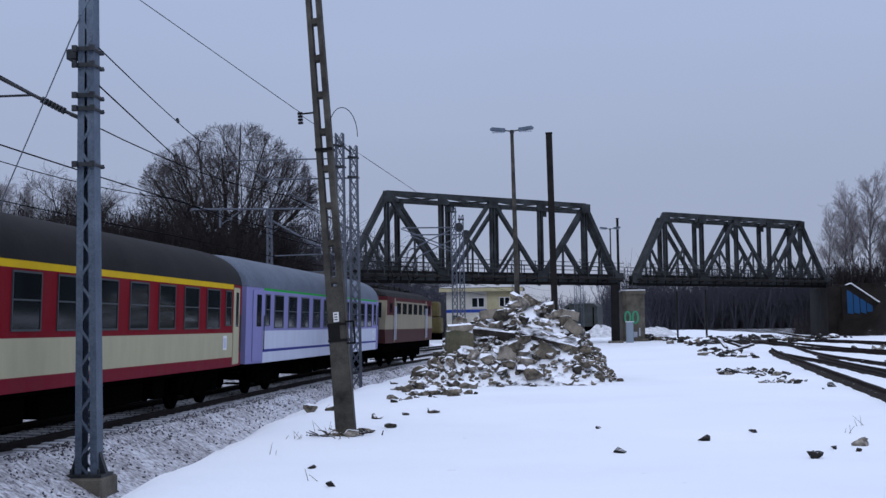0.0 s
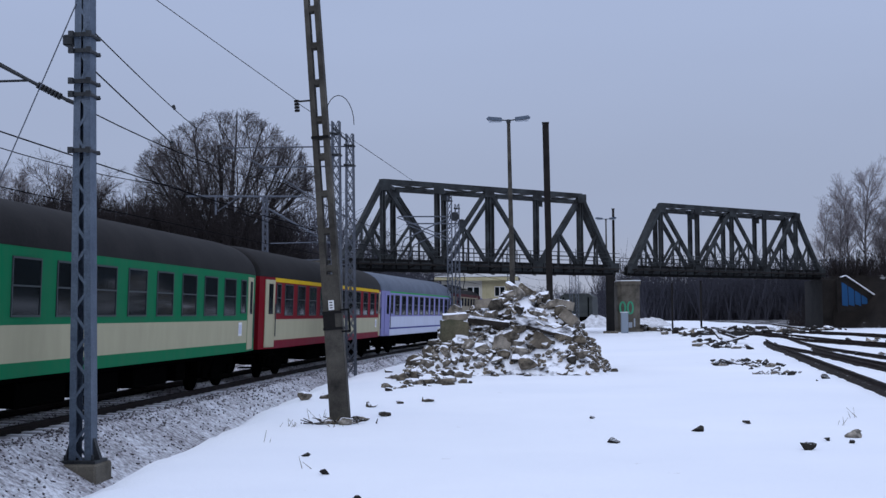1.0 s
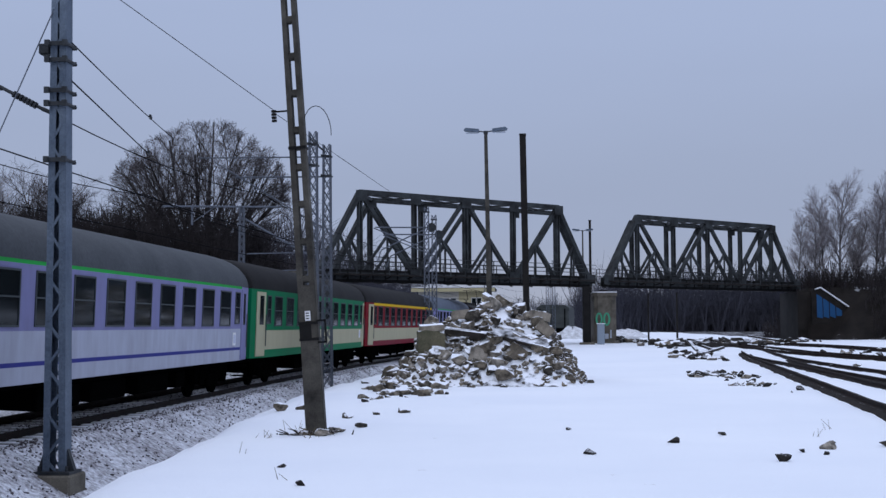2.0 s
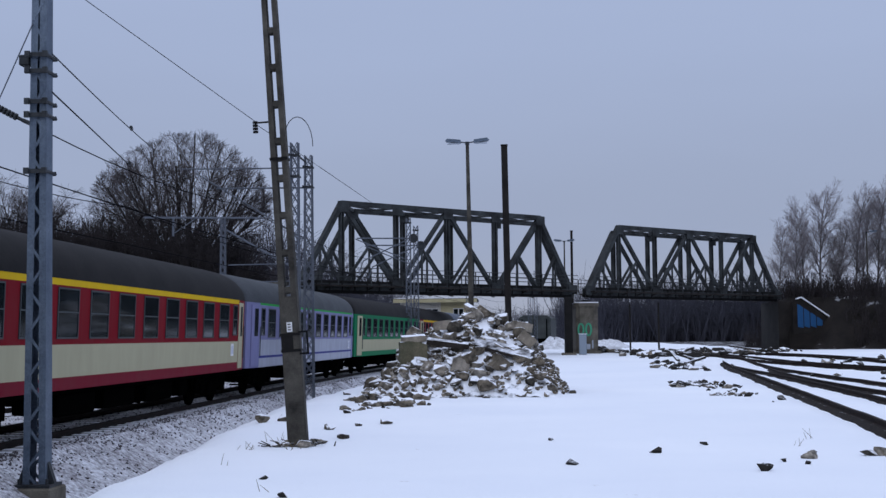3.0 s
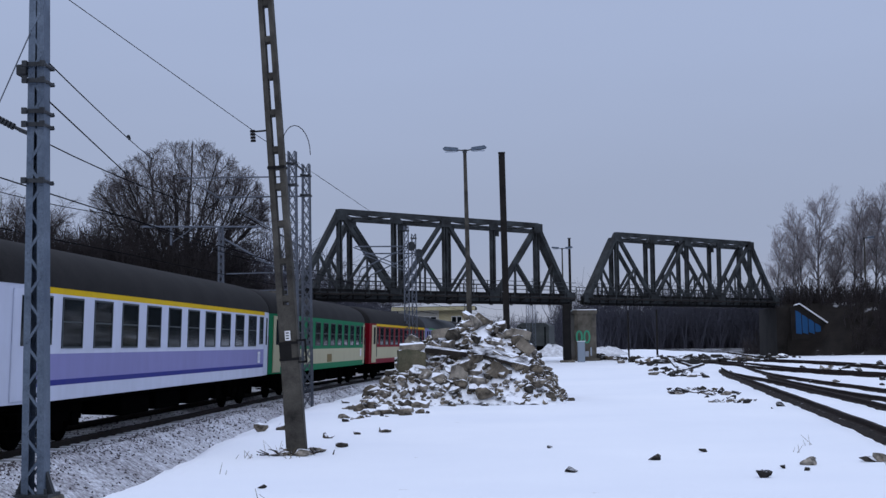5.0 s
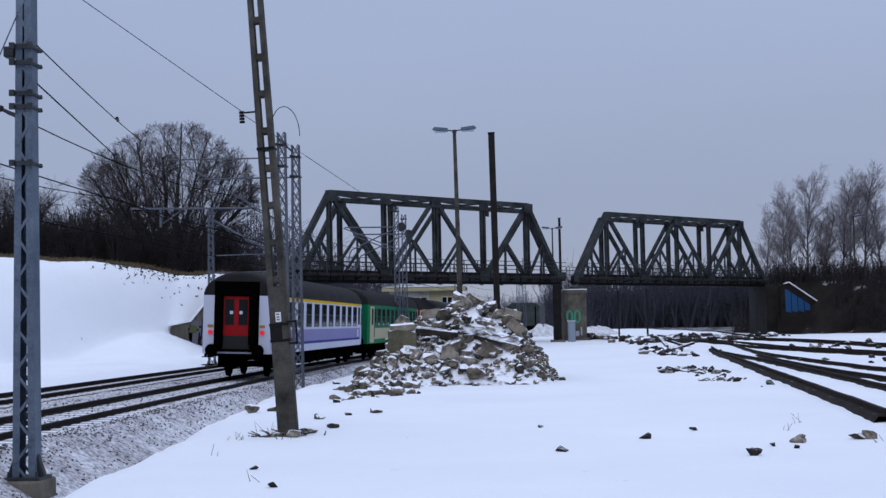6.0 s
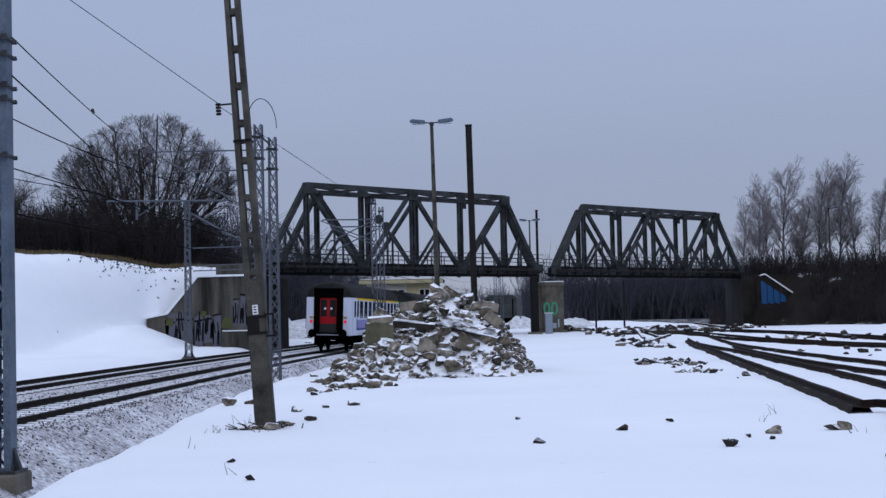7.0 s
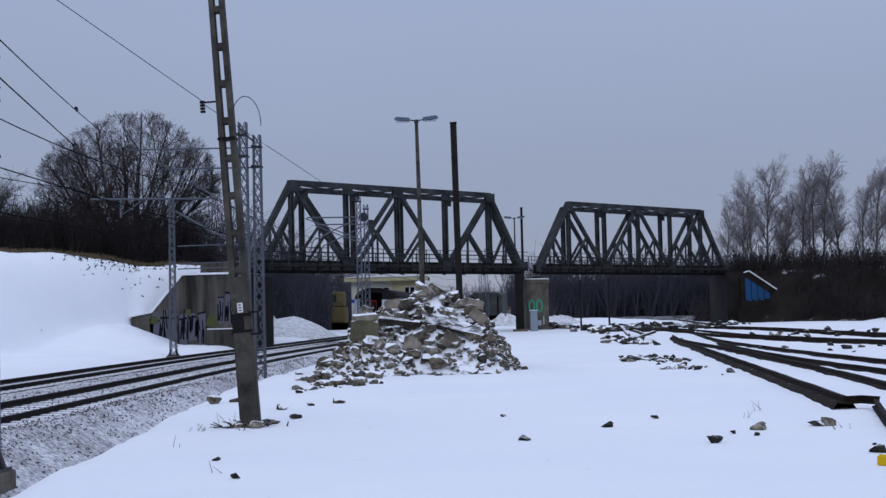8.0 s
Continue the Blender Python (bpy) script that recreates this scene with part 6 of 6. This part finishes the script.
# ---------------------------------------------------------------- buildings and vehicles beyond the bridge
def bank_clods():
    """Frozen clods and stones showing through the snow below the crest."""
    rng = random.Random(44)
    shapes = [([v.co.copy() for v in me.vertices], [tuple(f.vertices) for f in me.polygons]) for me in DARKS[:4]]
    st = Sticks()
    for k in range(520):
        x = rng.gauss(-26.0, 2.2) if k % 4 else rng.uniform(-40, -22)
        y = crest(x) + 0.9 - abs(rng.gauss(0, 1.3 if x > -29 else 0.5))
        s, n = rng.uniform(0.03, 0.11), len(st.v)
        q = Euler((rng.random() * 6, rng.random() * 6, rng.random() * 6)).to_matrix()
        vs, fs = shapes[rng.randrange(4)]
        at = Vector((x, y, ground_z(x, y)))
        st.v += [tuple(q @ Vector((v.x * 1.7, v.y, v.z * 0.5)) * s + at) for v in vs]
        st.f += [tuple(i + n for i in f) for f in fs]
    tagged(new("bank_clods", st.mesh("bank_clods", M_STONE_DARK)), "dark frozen clods showing through snow on the bank", "earth", kind="stuff")


bank_clods()


def signal_box():
    m = root("signal_box", pose(-13.4, 150.0, 0.95), "small pale flat-roofed railway building with blue band", "building")
    part("wall", box(B(), 0, 7.9, 0, 6, -1.4, 4.9), M_WALL, m)
    part("roof", box(B(), -0.7, 8.7, -0.9, 6.6, 4.9, 5.2), M_ROOF_DARK, m)
    part("roof_snow", box(B(), -0.65, 8.65, -0.85, 6.5, 5.2, 5.3), M_SNOWCAP, m)
    part("eaves_board", box(B(), -0.72, 8.72, -0.95, -0.91, 4.75, 5.15), M_WALL_YELLOW, m)
    part("blue_band", box(B(), -0.02, 7.92, -0.03, -0.003, 2.4, 2.75), M_BLUE, m)
    part("side_wall", box(B(), 4.6, 7.9, -0.06, -0.035, -0.2, 4.85), M_WALL_YELLOW, m)
    for x, w in ((3.6, 1.45), (6.6, 1.2)):
        y0 = -0.11
        wd = part("window", box(B(), x - w / 2, x + w / 2, y0, y0 + 0.05, 2.95, 4.1), M_WHITE, m)
        for k in (-1, 1):
            part("pane", box(B(), x + k * w / 4 - w / 4 + 0.06, x + k * w / 4 + w / 4 - 0.06, y0 - 0.012, y0 - 0.002, 3.03, 4.02), M_GLASS, wd)
    part("door", box(B(), 0.6, 1.5, -0.05, -0.032, 0.0, 2.1), M_ROOF_DARK, m)


signal_box()


def yellow_machine():
    m = root("track_machine", pose(-17.7, 168.0, 0.4), "faded yellow track machine standing beyond the bridge", "rail vehicle")
    part("body", box(B(), 0, 1.9, 0, 4, 0.6, 2.6, bevel=0.15), M_YELLOWDULL, m)
    part("cab", box(B(), 0.1, 1.7, 0.2, 3.5, 2.6, 4.6, bevel=0.2), M_YELLOWDULL, m)
    part("windscreen", box(B(), 0.3, 0.7, 0.12, 0.19, 3.3, 4.2), M_GLASS, m)
    part("underframe", box(B(), 0.1, 1.8, 0.2, 3.8, -0.6, 0.6), M_BLACK, m)


yellow_machine()


def km_post():
    m = root("kilometre_post", pose(-7.1, 78.5, -0.15), "short white concrete marker post beside the track", "post")
    part("post", box(B(), -0.17, 0.17, -0.12, 0.12, -0.3, 1.3, bevel=0.03), M_WHITE, m)
    part("band", box(B(), -0.172, 0.172, -0.124, 0.124, 0.9, 1.0), M_GREYPANEL, m)


km_post()


def far_wagon():
    m = root("freight_wagon", pose(1.9, 172.0, 0.5, 0, 0, -6), "dark grey-green freight wagon on a siding", "rail wagon")
    part("body", box(B(), -2.0, 2.2, 0, 9, 1.0, 3.6, bevel=0.08), M_WAGON, m)
    part("roof", prism(B(), [(-2.0, 3.6), (2.2, 3.6), (1.6, 4.0), (-1.4, 4.0)], "y", 0, 9), M_WAGON, m)
    part("underframe", box(B(), -1.8, 2.0, 0.2, 8.8, 0.3, 1.0), M_BLACK, m)
    for k in range(3):
        part("side_post", box(B(), -1.6 + 1.6 * k, -1.45 + 1.6 * k, -0.05, -0.002, 1.0, 3.5), M_BLACK, m)


far_wagon()


def snow_bank(x, y, rx, ry, h, label):
    bm = B()
    n, k = 22, 10
    rings = []
    for j in range(k + 1):
        f = j / k
        rings.append([bm.verts.new((x + rx * f * math.cos(a), y + ry * f * math.sin(a), GROUND - 0.2 + h * (1 - f ** 2) * (1 + 0.25 * noise.noise((a * 3, f * 3, x))))) for a in (2 * math.pi * i / n for i in range(n))])
    for r0, r1 in zip(rings, rings[1:]):
        for i in range(n):
            bm.faces.new((r0[i], r0[(i + 1) % n], r1[(i + 1) % n], r1[i])) if r0 is not rings[0] else None
    bmesh.ops.contextual_create(bm, geom=rings[1])
    ob = new("snow_bank", mesh_of("snow_bank", bm, M_BANKSNOW, smooth=True))
    tagged(ob, label, "snow bank")


snow_bank(-18.3, 128.0, 6.0, 9.0, 2.1, "ploughed snow bank beyond the far track")
snow_bank(4.0, 150.0, 3.0, 4.0, 1.9, "small heap of dirty snow behind the bridge")
snow_bank(10.5, 160.0, 4.0, 5.0, 1.6, "small heap of dirty snow behind the bridge")


def planks():
    """Broken sleepers and boards among the yard rubble."""
    rng = random.Random(31)
    bm = box(B(), -1.2, 1.2, -0.12, 0.12, -0.07, 0.07, bevel=0.02)
    me = mesh_of("old_sleeper", bm, M_OLDWOOD)
    for cx, cy, n in ((12, 104, 4), (11, 88, 4), (14, 112, 4)):
        for _ in range(n):
            x, y = rng.gauss(cx, 1.6), rng.gauss(cy, 3)
            ob = new("old_sleeper", me)
            ob.matrix_world = pose(x, y, ground_z(x, y) + rng.uniform(0.05, 0.45), 0, rng.uniform(-14, 14), rng.uniform(-90, 90))
            tagged(ob, "dark discarded wooden sleeper with snow on top", "sleeper", "discarded sleepers")


planks()


motions()
